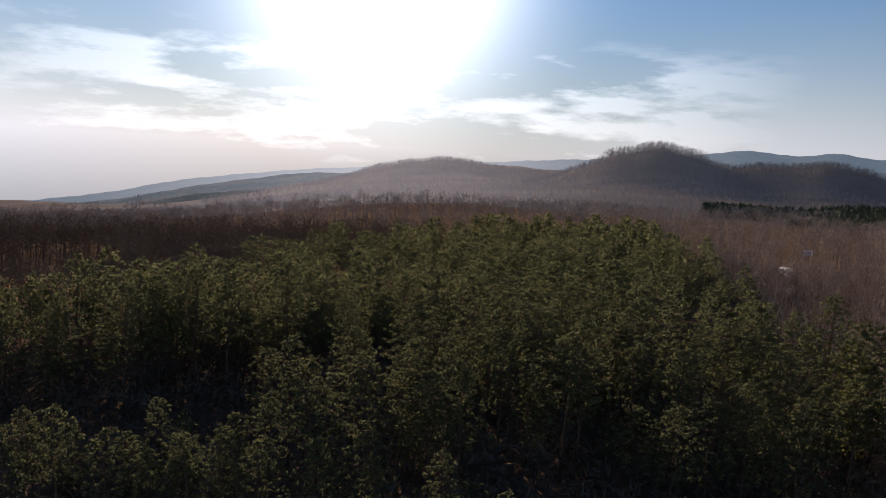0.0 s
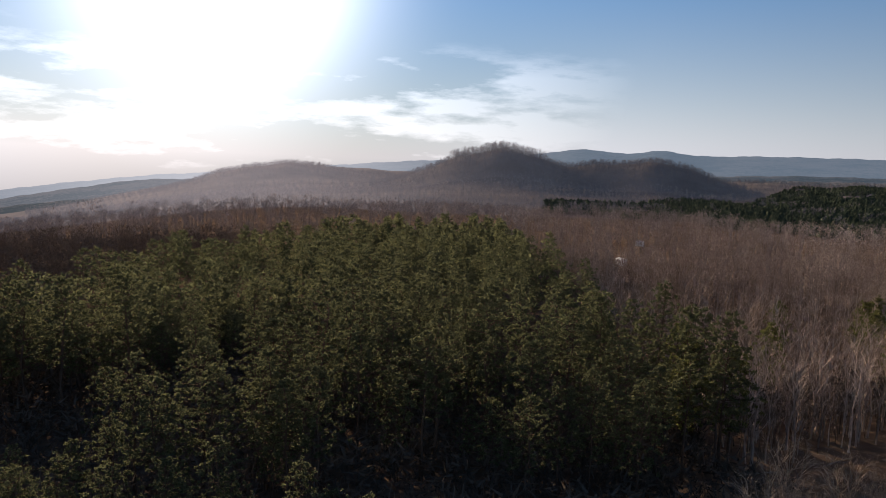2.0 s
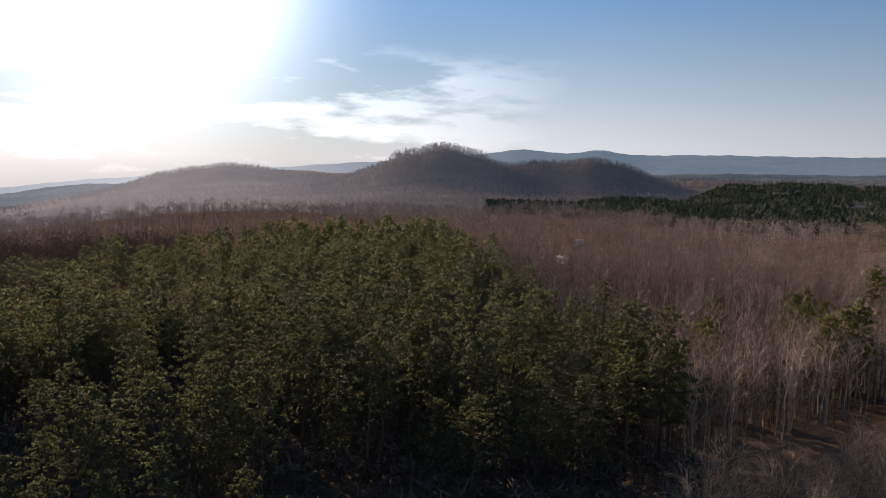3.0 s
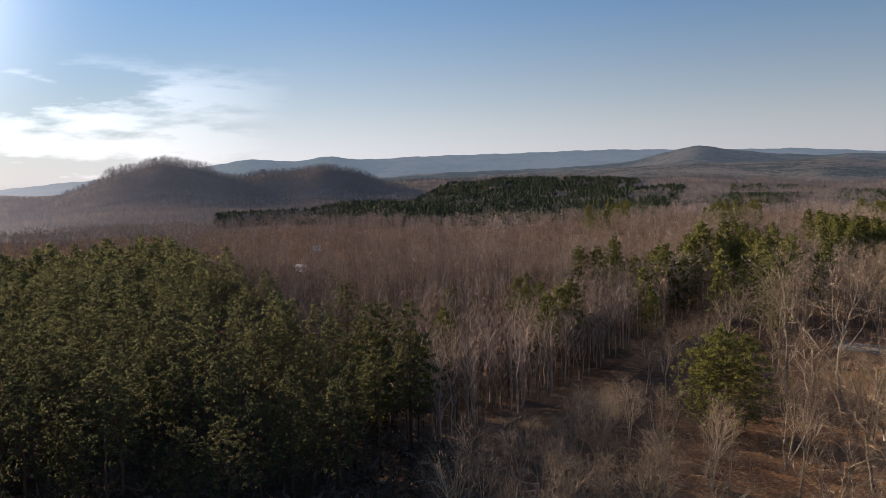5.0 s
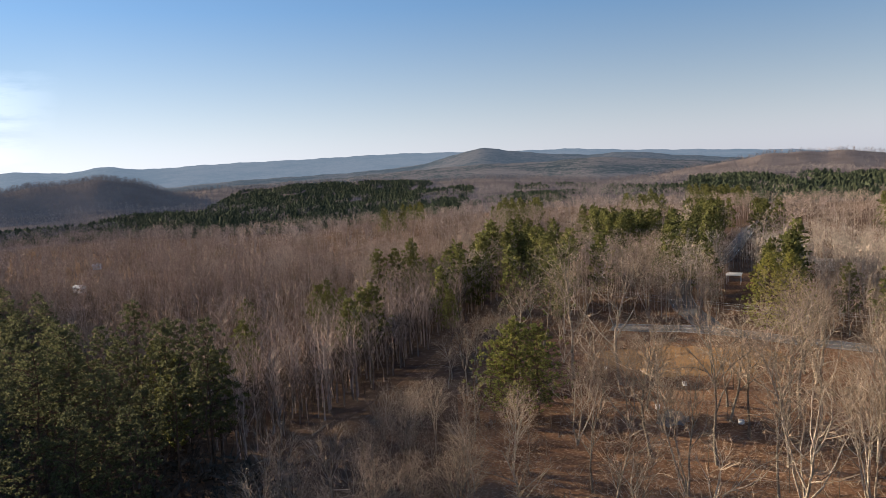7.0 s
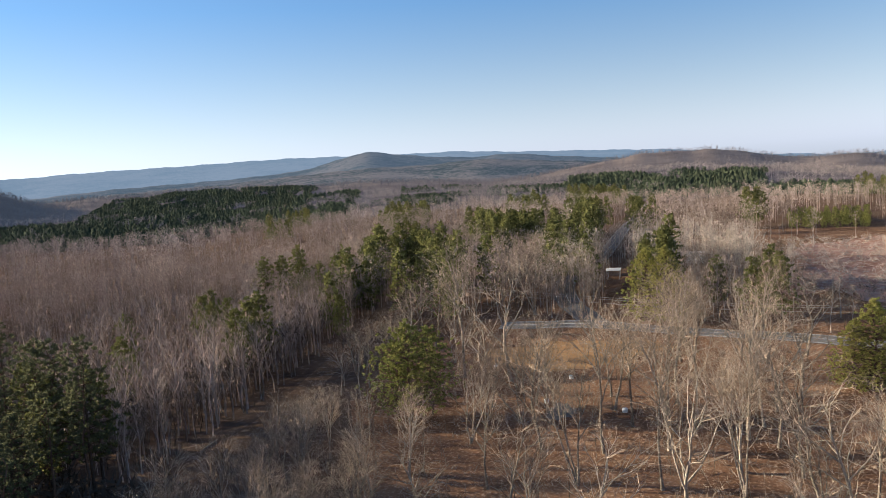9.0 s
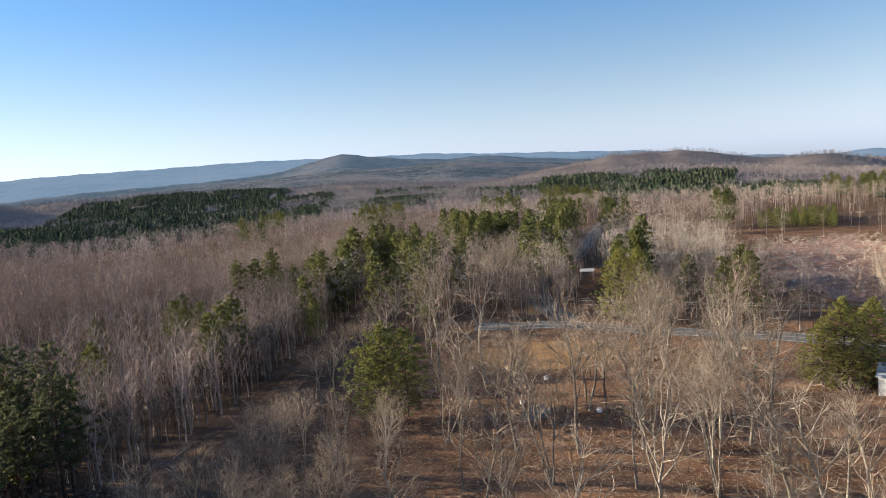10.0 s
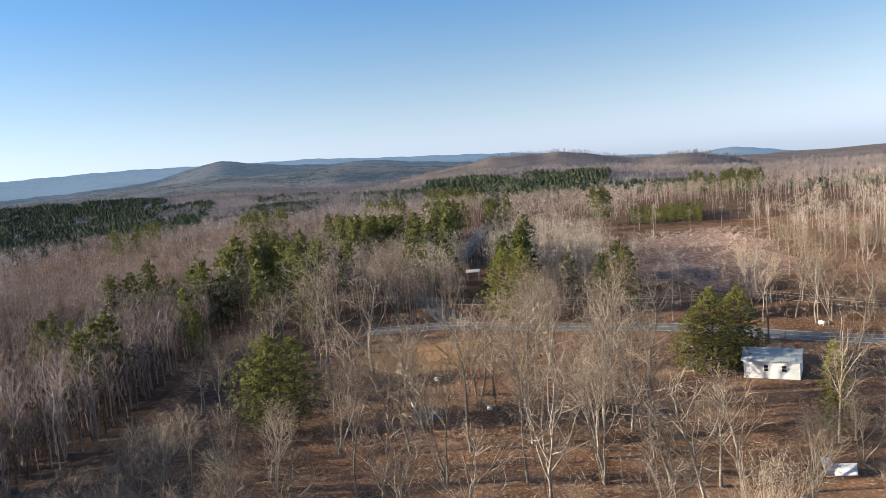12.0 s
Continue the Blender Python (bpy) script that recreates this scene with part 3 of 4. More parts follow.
def plantation(p):
    az, r = polar(p)
    wave = 40 * np.sin(az * 0.35) + 25 * np.sin(az * 0.9)
    a = (az < -3) & (az > -36.5 + (r - 900) * 0.005 + 4.0 * patch(p, 45, 4)) & (r > 615 + 9 * np.maximum(-24 - az, 0) + 150 * step(-16, -4, az) + 0.5 * wave) & (r < 980 + 120 * step(-7, -16, az) + 460 * step(-17, -21, az) + 0.6 * wave) & ((az < -10) | (patch(p, 38, 7) > -0.55 - 0.11 * (az + 4)))
    b = (az < -52.5) & (az > -66) & (r > 760 + 9 * (az + 58) + 0.6 * wave) & (r < 1130 + 14 * (az + 58) + wave)
    c = (az < -65) & (az > -73) & (r > 640 + 0.5 * wave) & (r < 760 + wave)
    d = (az < -46.5) & (az > -53) & (r > 900 + wave) & (r < 1010 + wave)
    e = (az < -74) & (az > -84) & (r > 560) & (r < 600 + 0.4 * wave)
    f = (az < -36) & (az > -50) & (r > 720) & (r < 1350) & (patch(p, 55, 3) + 0.4 * patch(p, 18, 6) > 0.22)
    return (a | b | c | d | e | f) & (patch(p, 30, 9) + 0.6 * patch(p, 11, 2) < 0.52)


# ---- single pines near by ----
def make_tree(name, shape, bark, leaf, label, category, crown_label=""):
    (wv, wf), (fv, ff) = shape
    e = new(name)
    part("trunk", mesh_of("trunk", wv, wf, bark, True), bark, e)
    part("crown", mesh_of("crown", fv, ff, leaf), leaf, e, crown_label)
    return tagged(e, label, category)


def plant(proto, places, rnd, group):
    """Copies of the prototypes at (x, y, scale); each prototype itself takes the first place that it is due."""
    used = set()
    for i, (x, y, s) in enumerate(places):
        k = rnd.randrange(len(proto))
        m = pose(x, y, float(ground_z(x, y)), 0, 0, rnd.uniform(0, 360)) @ Matrix.Diagonal((s, s, s * rnd.uniform(0.94, 1.06), 1))
        if k in used:
            ob = copy_thing(proto[k], m)
            ob.matrix_basis = m
        else:
            used.add(k)
            ob = proto[k]
            ob.matrix_basis = m
        tagged(ob, group=group)
    for k, ob in enumerate(proto):
        if k not in used:
            for o in (*ob.children, ob):
                bpy.data.objects.remove(o)


rnd = random.Random(7)
pine_proto = [make_tree("pine_tree", grow_pine(20 + k, 12.8 + 0.5 * k, 2.6 + 0.25 * (k % 3), clear=0.34 + 0.05 * (k % 4), top=0.55, tufts=135, spray=28, size=0.30), M_PINEBARK, M_PINE,
                        "tall dark green pine in a dense stand", "pine tree") for k in range(7)]
stand = field(60, -25, 40, 330, 4.7, 11)
keep = inside(stand, PINES) & ~is_open(stand)
gaps = (patch(stand, 13, 2) > 0.44) | (patch(stand, 6.5, 6) > 0.60)
az, r = polar(stand)
gaps |= (np.abs(az - 19.8) < 1.5) & (r > 80) & (r < 104)
gaps |= (np.abs(az + 2.0) < 1.5) & (r > 95) & (r < 118)
gaps |= (r < 80) & (patch(stand, 8, 4) > 0.30)
gaps |= inside(stand, [(-13, 62), (-3, 62), (-2, 73), (-11, 72)])
stand = stand[keep & ~gaps]
az, r = polar(stand)
order = np.argsort(r)
near_pines = stand[order[:120]]
mid_pines = stand[order[120:480]]
far_pines = stand[order[480:]]
front = field(56, 2, 44, 78, 4.2, 12)
fa, fr = polar(front)
front = front[(patch(front, 9, 5) < 0.55) & (fr < 55 + 0.42 * (fa - 4)) & (fr > 47 + 0.36 * (fa - 4))]
clumps = [(-21, 68), (-18.3, 71), (-16, 67.5), (-18.2, 65), (-33, 66.5), (-28, 60), (-38, 71), (3.5, 70), (6.6, 73), (9.6, 72.5), (12.4, 75.5), (14.2, 72), (17, 78.5), (20.5, 81), (24.5, 83), (-34, 104), (-29, 96)]
places = [(x, y, rnd.choice((rnd.uniform(0.55, 0.85), rnd.uniform(0.9, 1.22)))) for x, y in near_pines] + [(x, y, rnd.uniform(0.62, 0.82)) for x, y in front] + [(x, y, rnd.uniform(0.85, 1.0)) for x, y in clumps]
plant(pine_proto, places, rnd, "pines of the near stand")

green_proto = [make_tree("pine_tree", grow_pine(30 + k, 14.0, 2.9, clear=0.28, top=0.6, tufts=150, spray=22, size=0.45), M_PINEBARK, M_GROVE,
                         "green pine rising above bare woods by the track", "pine tree") for k in range(3)]
GREEN = [(62, 133, 0.9), (61, 127, 0.85), (66, 131, 0.8), (56, 109, 0.95), (60, 112, 1.0), (62.5, 113, 0.95), (88, 155, 1.0), (91, 152, 1.0), (97, 154, 0.95), (101, 161, 1.05), (99, 149, 0.95), (104, 149, 1.0),
         (110, 152, 0.9), (118, 157, 0.95), (124, 163, 1.0), (133, 175, 1.05), (142, 181, 1.1), (134, 164, 0.95), (143, 170, 1.05), (153, 190, 1.1), (152, 176, 1.0), (166, 196, 1.15), (173, 199, 1.1), (157, 176, 1.05), (148, 162, 0.95), (137, 152, 0.9), (161, 186, 1.1),
         (193, 194, 1.05), (203, 195, 1.1), (207, 192, 1.0), (183, 156, 1.0), (183, 148, 1.05), (189, 144, 1.0), (178, 130, 0.9), (146, 122, 0.65),
         (127, 59, 1.0), (131, 58, 1.05), (128, 55, 0.95), (137, 71, 0.85), (49, 136, 0.75), (38, 108, 0.85), (27, 87, 0.9), (25, 105, 0.85), (24, 92, 0.9), (22, 88, 0.85), (82, 118, 0.75), (70, 146, 0.8)]
plant(green_proto, GREEN, rnd, "pines along the track")

rng = np.random.default_rng(3)
mid_pine = []
for k in range(5):
    (wv, wf), (fv, ff) = grow_pine(40 + k, 13.8, 2.6, clear=0.22, tufts=36, spray=8, size=1.15)
    mid_pine.append((fv, ff))
nearer_pine = [grow_pine(50 + k, 13.6, 2.75, clear=0.36, top=0.55, tufts=70, spray=12, size=0.56)[1] for k in range(5)]
scatter("pine_woods", nearer_pine, mid_pines, rng.uniform(0.62, 1.16, len(mid_pines)), M_PINE, "dense dark green pine stand with rounded crowns", "pine woods", 20)
scatter("pine_woods", mid_pine, far_pines, rng.uniform(0.6, 1.12, len(far_pines)), M_PINE, "dense dark green pine stand, closed canopy", "pine woods", 21)

# evergreens that stand among the bare woods
groves = field(-30, -85, 120, 700, 6.0, 13)
az, r = polar(groves)
cluster = ((az < -37.0) & (az > -44.5) & (r > 172) & (r < 228) & (patch(groves, 16, 3) > -0.45))
cluster |= ((az < -45) & (az > -54.5) & (r > 235) & (r < 350) & (patch(groves, 22, 4) > -0.05))
cluster |= ((az < -51) & (az > -54.0) & (r > 180) & (r < 235))
cluster |= ((az < -56.5) & (az > -60) & (r > 160) & (r < 192))
cluster |= ((r > 150) & (patch(groves, 38, 8) > 0.60) & (np.sin(groves[:, 0] * 7.3) > 0.3) & ~((az < -66) & (r < 430)))
groves = groves[cluster & ~is_open(groves)]
az, r = polar(groves)
big_pine = [grow_pine(60 + k, 16.0, 3.1, clear=0.18, tufts=64, spray=9, size=1.1)[1] for k in range(4)]
scatter("pine_grove", big_pine, groves, np.random.default_rng(5).uniform(0.8, 1.1, len(groves)), M_GROVE, "groups of green pines among bare grey trees", "pine woods", 22)

young = field(-67.3, -72.2, 315, 385, 4.5, 16)
scatter("young_pines", [(v * 0.40, f) for v, f in mid_pine], young, np.random.default_rng(16).uniform(0.7, 1.25, len(young)), M_EVER, "bright green patch of young pines", "young pines", 30)

lots = field(-2, -46, 560, 1640, 5.8, 14)
lots = np.concatenate([lots, field(-46, -85, 550, 1250, 5.6, 15)])
lots = lots[plantation(lots)]
far_pine = [spire(70 + k, 6.6, 3.2) for k in range(8)]
scatter("plantation_woods", far_pine, lots, np.random.default_rng(6).uniform(0.6, 1.15, len(lots)) * (1 + 0.18 * patch(lots, 40, 5)), M_PLANT, "even dark green pine plantation far off", "pine plantation", 23)

# ---- bare woods, by distance ----
def bare_places(az0, az1, r0, r1, gap, seed):
    p = field(az0, az1, r0, r1, gap, seed)
    az, r = polar(p)
    sparse = (az < -66.5) & (r > 290) & (r < 430) & (patch(p, 11, 5) + 0.6 * np.sin(p[:, 0] * 5.1) > -0.35)
    sparse |= (az < -67.5) & (az > -77) & (r > 128) & (r < 300) & (np.sin(p[:, 0] * 9.7 + p[:, 1] * 7.1) > -0.3)
    ok = ~sparse & ~inside(p, VERGE) & ~inside(p, PINES) & ~inside(p, YARD) & ~is_open(p) & ~plantation(p)
    return p[ok]


w1 = bare_places(54, -90, 84, 270, 3.8, 31)
az, r = polar(w1)
w1 = w1[~((az < -65) & (r < 270) & (np.random.default_rng(57).random(len(w1)) > 0.35)) & ~((az > 4) & (r < 100)) & ~((az > -11) & (r < 112)) & ~((az < -60) & (patch(w1, 24, 6) > 0.25))]
west = polar(w1)[0] > 2
w_left, w1 = w1[west], w1[~west]
la, lr = polar(w_left)
# the dense edge of the woods along the track
edge = field(-8, -46, 84, 190, 2.7, 38)
edge = edge[near_line(edge, [(x - 7, y + 8) for x, y in LANE], 7.5) & ~is_open(edge) & ~inside(edge, PINES)]
w1 = np.concatenate([w1, edge])
close = np.hypot(w1[:, 0], w1[:, 1]) < 165
lite = [grow_lite(150 + k, 11.6) for k in range(10)]
left_of_track = polar(w1)[0] > -50
for side, mat, k in ((left_of_track, M_WOODTWIG, 27), (~left_of_track, M_TWIG, 47)):
    here = w1[close & side]
    scatter("winter_woods", lite, here, np.random.default_rng(k).uniform(0.6, 1.15, len(here)), mat, "grey-brown leafless woods with thin pale trunks", "bare woods", k)
near_wood = [thicket(80 + k, 11.8, 2.8, 230, 11, 0.105, 0.038, 0.62, upright=0.2) for k in range(8)]
for side, mat, k in ((left_of_track, M_WOODTWIG, 24), (~left_of_track, M_TWIG, 44)):
    here = w1[~close & side]
    scatter("winter_woods", near_wood, here, np.random.default_rng(k).uniform(0.5, 1.2, len(here)) * (1 + 0.25 * patch(here, 14, 7)), mat, "grey-brown leafless woods, thin trunks close together", "bare woods", k)
w2 = bare_places(52, -88, 270, 720, 7.2, 32)
mid_wood = [thicket(90 + k, 12.0, 3.6, 58, 4, 0.095, 0.105, 0.72, upright=0.3) for k in range(9)]
scatter("winter_woods", mid_wood, w2, np.random.default_rng(9).uniform(0.5, 1.25, len(w2)) * (1 + 0.30 * patch(w2, 22, 3)) * (1 - 0.3 * step(350, 720, polar(w2)[1])), M_WOODS, "brown leafless woods filling the valley", "bare woods", 25)
far_wood = [thicket(100 + k, 13.0, 4.4, 26, 3, 0.13, 0.24, 1.4, upright=0.5) for k in range(7)]
# sunward woods take the darker brush colour, to look backlit
scatter("winter_woods", mid_wood, w_left, np.random.default_rng(14).uniform(0.6, 1.0, len(w_left)), M_BRUSH, "brown leafless woods behind the pines, darkened as if backlit", "bare woods", 32)
w3 = bare_places(50, -88, 720, 1200, 8.6, 33)
scatter("backdrop", far_wood, w3, np.random.default_rng(10).uniform(0.45, 0.85, len(w3)) * (1 + 0.25 * patch(w3, 30, 4)), M_FARWOOD_HAZE, "leafless woods at the foot of the far hills, with painted haze", "distant woods", 26)
w4 = bare_places(48, -87, 1200, 2100, 14.5, 34)
az, r = polar(w4)
w4 = w4[np.random.default_rng(2).random(len(w4)) < np.clip(1.8 - r / 1500, 0.35, 1)]
az, r = polar(w4)
w4 = w4[az < 33]
w4 = np.concatenate([w4, bare_places(10, -17, 1200, 1440, 8.0, 39), bare_places(26, 8, 1600, 1900, 11.0, 52)])
scatter("backdrop", [thicket(110 + k, 12.5, 5.5, 18, 0, 0.25, 0.34, 3.0, upright=0.6) for k in range(6)], w4, np.random.default_rng(11).uniform(0.5, 0.9, len(w4)), M_HAZE, "leafless woods on far hills, with painted haze", "distant woods", 28)

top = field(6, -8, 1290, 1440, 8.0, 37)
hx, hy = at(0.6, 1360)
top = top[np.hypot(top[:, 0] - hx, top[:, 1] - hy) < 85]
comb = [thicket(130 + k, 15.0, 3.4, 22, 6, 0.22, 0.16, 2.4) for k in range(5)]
scatter("hilltop_trees", comb, top, np.random.default_rng(13).uniform(0.8, 1.15, len(top)), M_FARWOOD_HAZE, "row of leafless trees along the hilltop skyline", "bare woods", 31)

# brush under the bare woods; it also darkens the shaded floor
b1 = bare_places(20, -88, 74, 250, 2.6, 35)
az, r = polar(b1)
b1 = b1[~near_line(b1, LANE, 8.5) & ~((az > -5) & (r < 100)) & ~((az < -56) & (patch(b1, 24, 6) > 0.3))]
# undergrowth added where deep shade lies between the pines
b2 = field(58, -22, 50, 150, 2.3, 36)
b2 = b2[inside(b2, PINES) | (polar(b2)[1] < 84)]
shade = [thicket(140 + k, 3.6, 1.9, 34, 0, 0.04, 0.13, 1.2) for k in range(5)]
scatter("undergrowth", shade, b2, np.random.default_rng(15).uniform(0.5, 1.3, len(b2)), M_UNDER_SHADE, "undergrowth beneath and before the pines, coloured dark for shade", "undergrowth", 33)
# brushy woods on the sunward side, in the same backlit dark colour
b3 = field(58, 18, 112, 268, 3.0, 40)
b3 = b3[~inside(b3, PINES) & ~is_open(b3)]
scatter("undergrowth", [thicket(145 + k, 7.0, 2.4, 26, 3, 0.06, 0.12, 1.4) for k in range(5)], b3, np.random.default_rng(17).uniform(0.6, 1.2, len(b3)), M_BRUSH, "brown brushy woods behind the pines, darkened as if backlit", "brush", 34)
# brush in the darkened colour, for the shaded edge of the woods
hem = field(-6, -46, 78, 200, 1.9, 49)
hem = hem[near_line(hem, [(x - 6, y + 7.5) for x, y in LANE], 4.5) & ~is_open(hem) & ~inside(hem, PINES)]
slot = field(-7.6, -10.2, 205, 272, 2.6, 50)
scatter("underbrush", [thicket(135 + k, 6.5, 1.7, 30, 5, 0.05, 0.05, 1.3) for k in range(5)], hem, np.random.default_rng(49).uniform(0.5, 1.2, len(hem)), M_UNDER_SHADE, "dense brush at the edge of the woods, coloured dark for shade", "brush", 49)
scatter("underbrush", [thicket(138 + k, 2.2, 1.7, 24, 0, 0.03, 0.08, 1.2) for k in range(4)], slot, np.random.default_rng(50).uniform(0.5, 1.2, len(slot)), M_BRUSH, "low brush before the house in the woods", "brush", 50)
slash = field(-66.5, -77, 178, 292, 3.3, 46)
slash = slash[near_line(slash, [(178, 59), (268, 88)], 22)]
scatter("underbrush", [thicket(125 + k, 1.0, 1.6, 16, 0, 0.02, 0.07, 1.3) for k in range(5)], slash, np.random.default_rng(46).uniform(0.5, 1.3, len(slash)), M_TWIG, "dead branches and low brush strewn over the clearing", "brush", 46)
fork = field(-44, -60, 145, 215, 2.6, 53)
fork = fork[inside(fork, [(121, 99), (130, 92), (152, 108), (168, 117), (178, 128), (160, 132), (138, 118)]) & ~near_line(fork, BRANCH, 2.9) & ~near_line(fork, [at(-55.4, 170), (176, 119)], 3.0)]
scatter("underbrush", [thicket(115 + k, 5.0, 1.7, 60, 8, 0.05, 0.03, 1.0) for k in range(5)], fork, np.random.default_rng(53).uniform(0.5, 1.15, len(fork)), M_WOODTWIG, "grey-brown bushes at the fork of the road", "brush", 53)
scrub = [thicket(120 + k, 4.6, 1.9, 20, 3, 0.04, 0.06, 1.3) for k in range(6)]
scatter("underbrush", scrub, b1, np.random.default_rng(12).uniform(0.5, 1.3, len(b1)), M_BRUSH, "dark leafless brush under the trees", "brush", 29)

# ---- single bare trees of the yard ----
bare_proto = []
for k in range(9):
    shape = grow_bare(200 + k, 13.0, spread=(0.50, 0.66, 0.84)[k % 3], first=(0.42, 0.46, 0.34)[k % 3], kids=(10, 6, 4, 2), forked=(k % 4 == 3))
    bare_proto.append(make_tree("bare_tree", shape, M_BARK, M_YARDTWIG, "leafless grey tree with spreading limbs and fine twigs", "bare tree"))
known = [(66, 19, 0.9), (60, 20.5, 1.12), (59, 12, 0.8), (72, 14.5, 0.62), (58, 22, 0.8), (80.4, 83.6, 1.45), (83, 76.5, 1.55), (122, 104, 1.2), (76, 91, 1.1), (90, 101, 1.1), (101, 107, 1.1), (108, 113, 1.0), (96, 111, 0.9), (114, 122, 0.95), (59, 46, 1.0), (66, 32, 1.0), (68, 26, 1.05), (63, 39, 0.95), (50, 62, 0.72), (53, 53, 0.75),
         (80, 56, 1.1), (91, 40, 1.2), (87, 51, 1.25), (98, 40, 1.1), (97, 46, 1.2), (57, 3, 0.8), (70, 22, 0.85), (74, 30, 0.95), (141, 30, 1.05), (140, 24, 1.0), (143, 38, 1.0), (35, 52, 0.8), (42, 50, 0.8), (28, 54, 0.75), (31, 58, 0.7)]
yard = field(-30, -100, 44, 128, 7.9, 41)
yard = yard[inside(yard, YARD) & ~is_open(yard) & (np.hypot(yard[:, 0], yard[:, 1]) > 46)]
far_side = field(-56, -95, 136, 235, 8.0, 42)
fa, fr = polar(far_side)
far_side = far_side[~is_open(far_side) & (patch(far_side, 24, 6) > -0.3) & ~((fa < -67.5) & (fa > -77) & (fr > 150))]
yaz, yr = polar(yard)
crowd = field(-58, -67.5, 84, 122, 7.4, 45)
crowd = crowd[inside(crowd, YARD) & ~is_open(crowd) & ~near_line(crowd, [(106, 37), (93, 58)], 5.5)]
yard = yard[~near_line(yard, [(106, 37), (93, 58)], 5.5) & ~((yaz < -49.5) & (yaz > -57) & (yr > 56) & (np.sin(yard[:, 0] * 3.7) > -0.2)) & ~((yaz < -78.0) & (yr < 84)) & ~((yaz < -37.0) & (yaz > -43.5) & (yr < 112)) & ~((yaz < -69.5) & (yaz > -79.5) & (yr > 82)) & ~near_line(yard, LANE, 12) & ~near_line(yard, [(0, 0), (78, 14)], 3.2)]
bushes = field(-15, -41, 43, 80, 4.6, 48)
bushes = bushes[~near_line(bushes, LANE, 8.5) & ~inside(bushes, YARD) & ~inside(bushes, PINES) & (bushes[:, 0] > 18)]
verge = field(-22, -46, 72, 165, 5.6, 51)
verge = verge[inside(verge, VERGE) & ~near_line(verge, LANE, 5.5)]
roadside = [(131, 103, 0.7), (137, 110, 0.75), (121, 99, 0.6), (150, 122, 0.8), (158, 128, 0.8), (141, 103, 0.8), (152, 111, 0.8), (166, 121, 0.75), (135, 97, 0.7)]
shed_side = [(71, 7, 0.75), (77, 5, 0.85), (83, 8, 0.7), (80, 11.5, 0.5), (86, 13, 0.55)]
trees = known + shed_side + roadside + [(x, y, rnd.uniform(0.35, 0.68)) for x, y in verge] + [(x, y, rnd.uniform(0.45, 0.72)) for x, y in bushes] + [(x, y, rnd.uniform(0.95, 1.3)) for x, y in crowd if min(hypot(x - a, y - b) for a, b, _ in known) > 4.0] + [(x, y, rnd.uniform(0.68, 1.2)) for x, y in yard if min(hypot(x - a, y - b) for a, b in [(k[0], k[1]) for k in known] + [tuple(c) for c in crowd]) > 4.5]
far_side = far_side[np.random.default_rng(4).permutation(len(far_side))]
trees += [(x, y, rnd.uniform(0.6, 1.0)) for x, y in far_side][:48]
plant(bare_proto, trees, rnd, "bare trees round the yard")

sap = field(-26, -100, 46, 128, 3.9, 54)
sap = sap[inside(sap, YARD) & ~is_open(sap) & (np.random.default_rng(55).random(len(sap)) < 0.34) & ~near_line(sap, [(0, 0), (78, 14)], 3.0)]
scatter("saplings", [thicket(160 + k, 5.5, 1.3, 34, 6, 0.045, 0.016, 0.7, upright=0.4) for k in range(8)], sap, np.random.default_rng(54).uniform(0.45, 1.35, len(sap)), M_YARDTWIG, "thin leafless saplings between the yard trees", "saplings", 54)
sticks = field(-26, -100, 44, 128, 2.4, 56)
sticks = sticks[inside(sticks, YARD) & ~is_open(sticks)]
scatter("dead_branches", [thicket(170 + k, 0.35, 0.9, 9, 0, 0.02, 0.028, 0.9) for k in range(6)], sticks, np.random.default_rng(56).uniform(0.4, 1.4, len(sticks)), M_BARK, "fallen twigs and dead branches strewn on leaf litter", "dead branches", 56)

# ---- cedars ----
cedar_proto = [make_tree("cedar_tree", grow_cedar(300 + k, 11.6, (4.4, 4.1, 3.2)[k], tufts=820), M_PINEBARK, M_CEDAR, "bushy olive-green cedar standing among bare trees", "cedar tree") for k in range(3)]
cedars = [(*at(-72.4, 110), 1.05), (*at(-74.2, 114), 0.98), (*at(-71.2, 111), 0.8), (*at(-57.7, 152), 1.25), (*at(-59.1, 150), 1.3)]
broad_proto = [make_tree("evergreen_tree", grow_pine(310 + k, 12.0, 4.2, clear=0.14, tufts=400, spray=24, top=0.42, size=0.30, ragged=0.5), M_PINEBARK, M_EVER,
                         "broad ragged olive-green evergreen at the edge of the yard", "evergreen tree") for k in range(2)]
plant(broad_proto, [(*at(-39.6, 97), 1.15), (*at(-41.2, 100), 0.95), (*at(-38.6, 99), 0.85)], rnd, "evergreens at the track")
plant(cedar_proto, cedars, rnd, "cedars of the yard")
slim = [make_tree("cedar_tree", grow_cedar(305, 12.0, 2.1, tufts=460), M_PINEBARK, M_CEDAR, "slim upright olive-green cedar beside the fallen shed", "cedar tree")]
plant(slim, [(*at(-80.3, 88), 0.85)], rnd, "cedars of the yard")

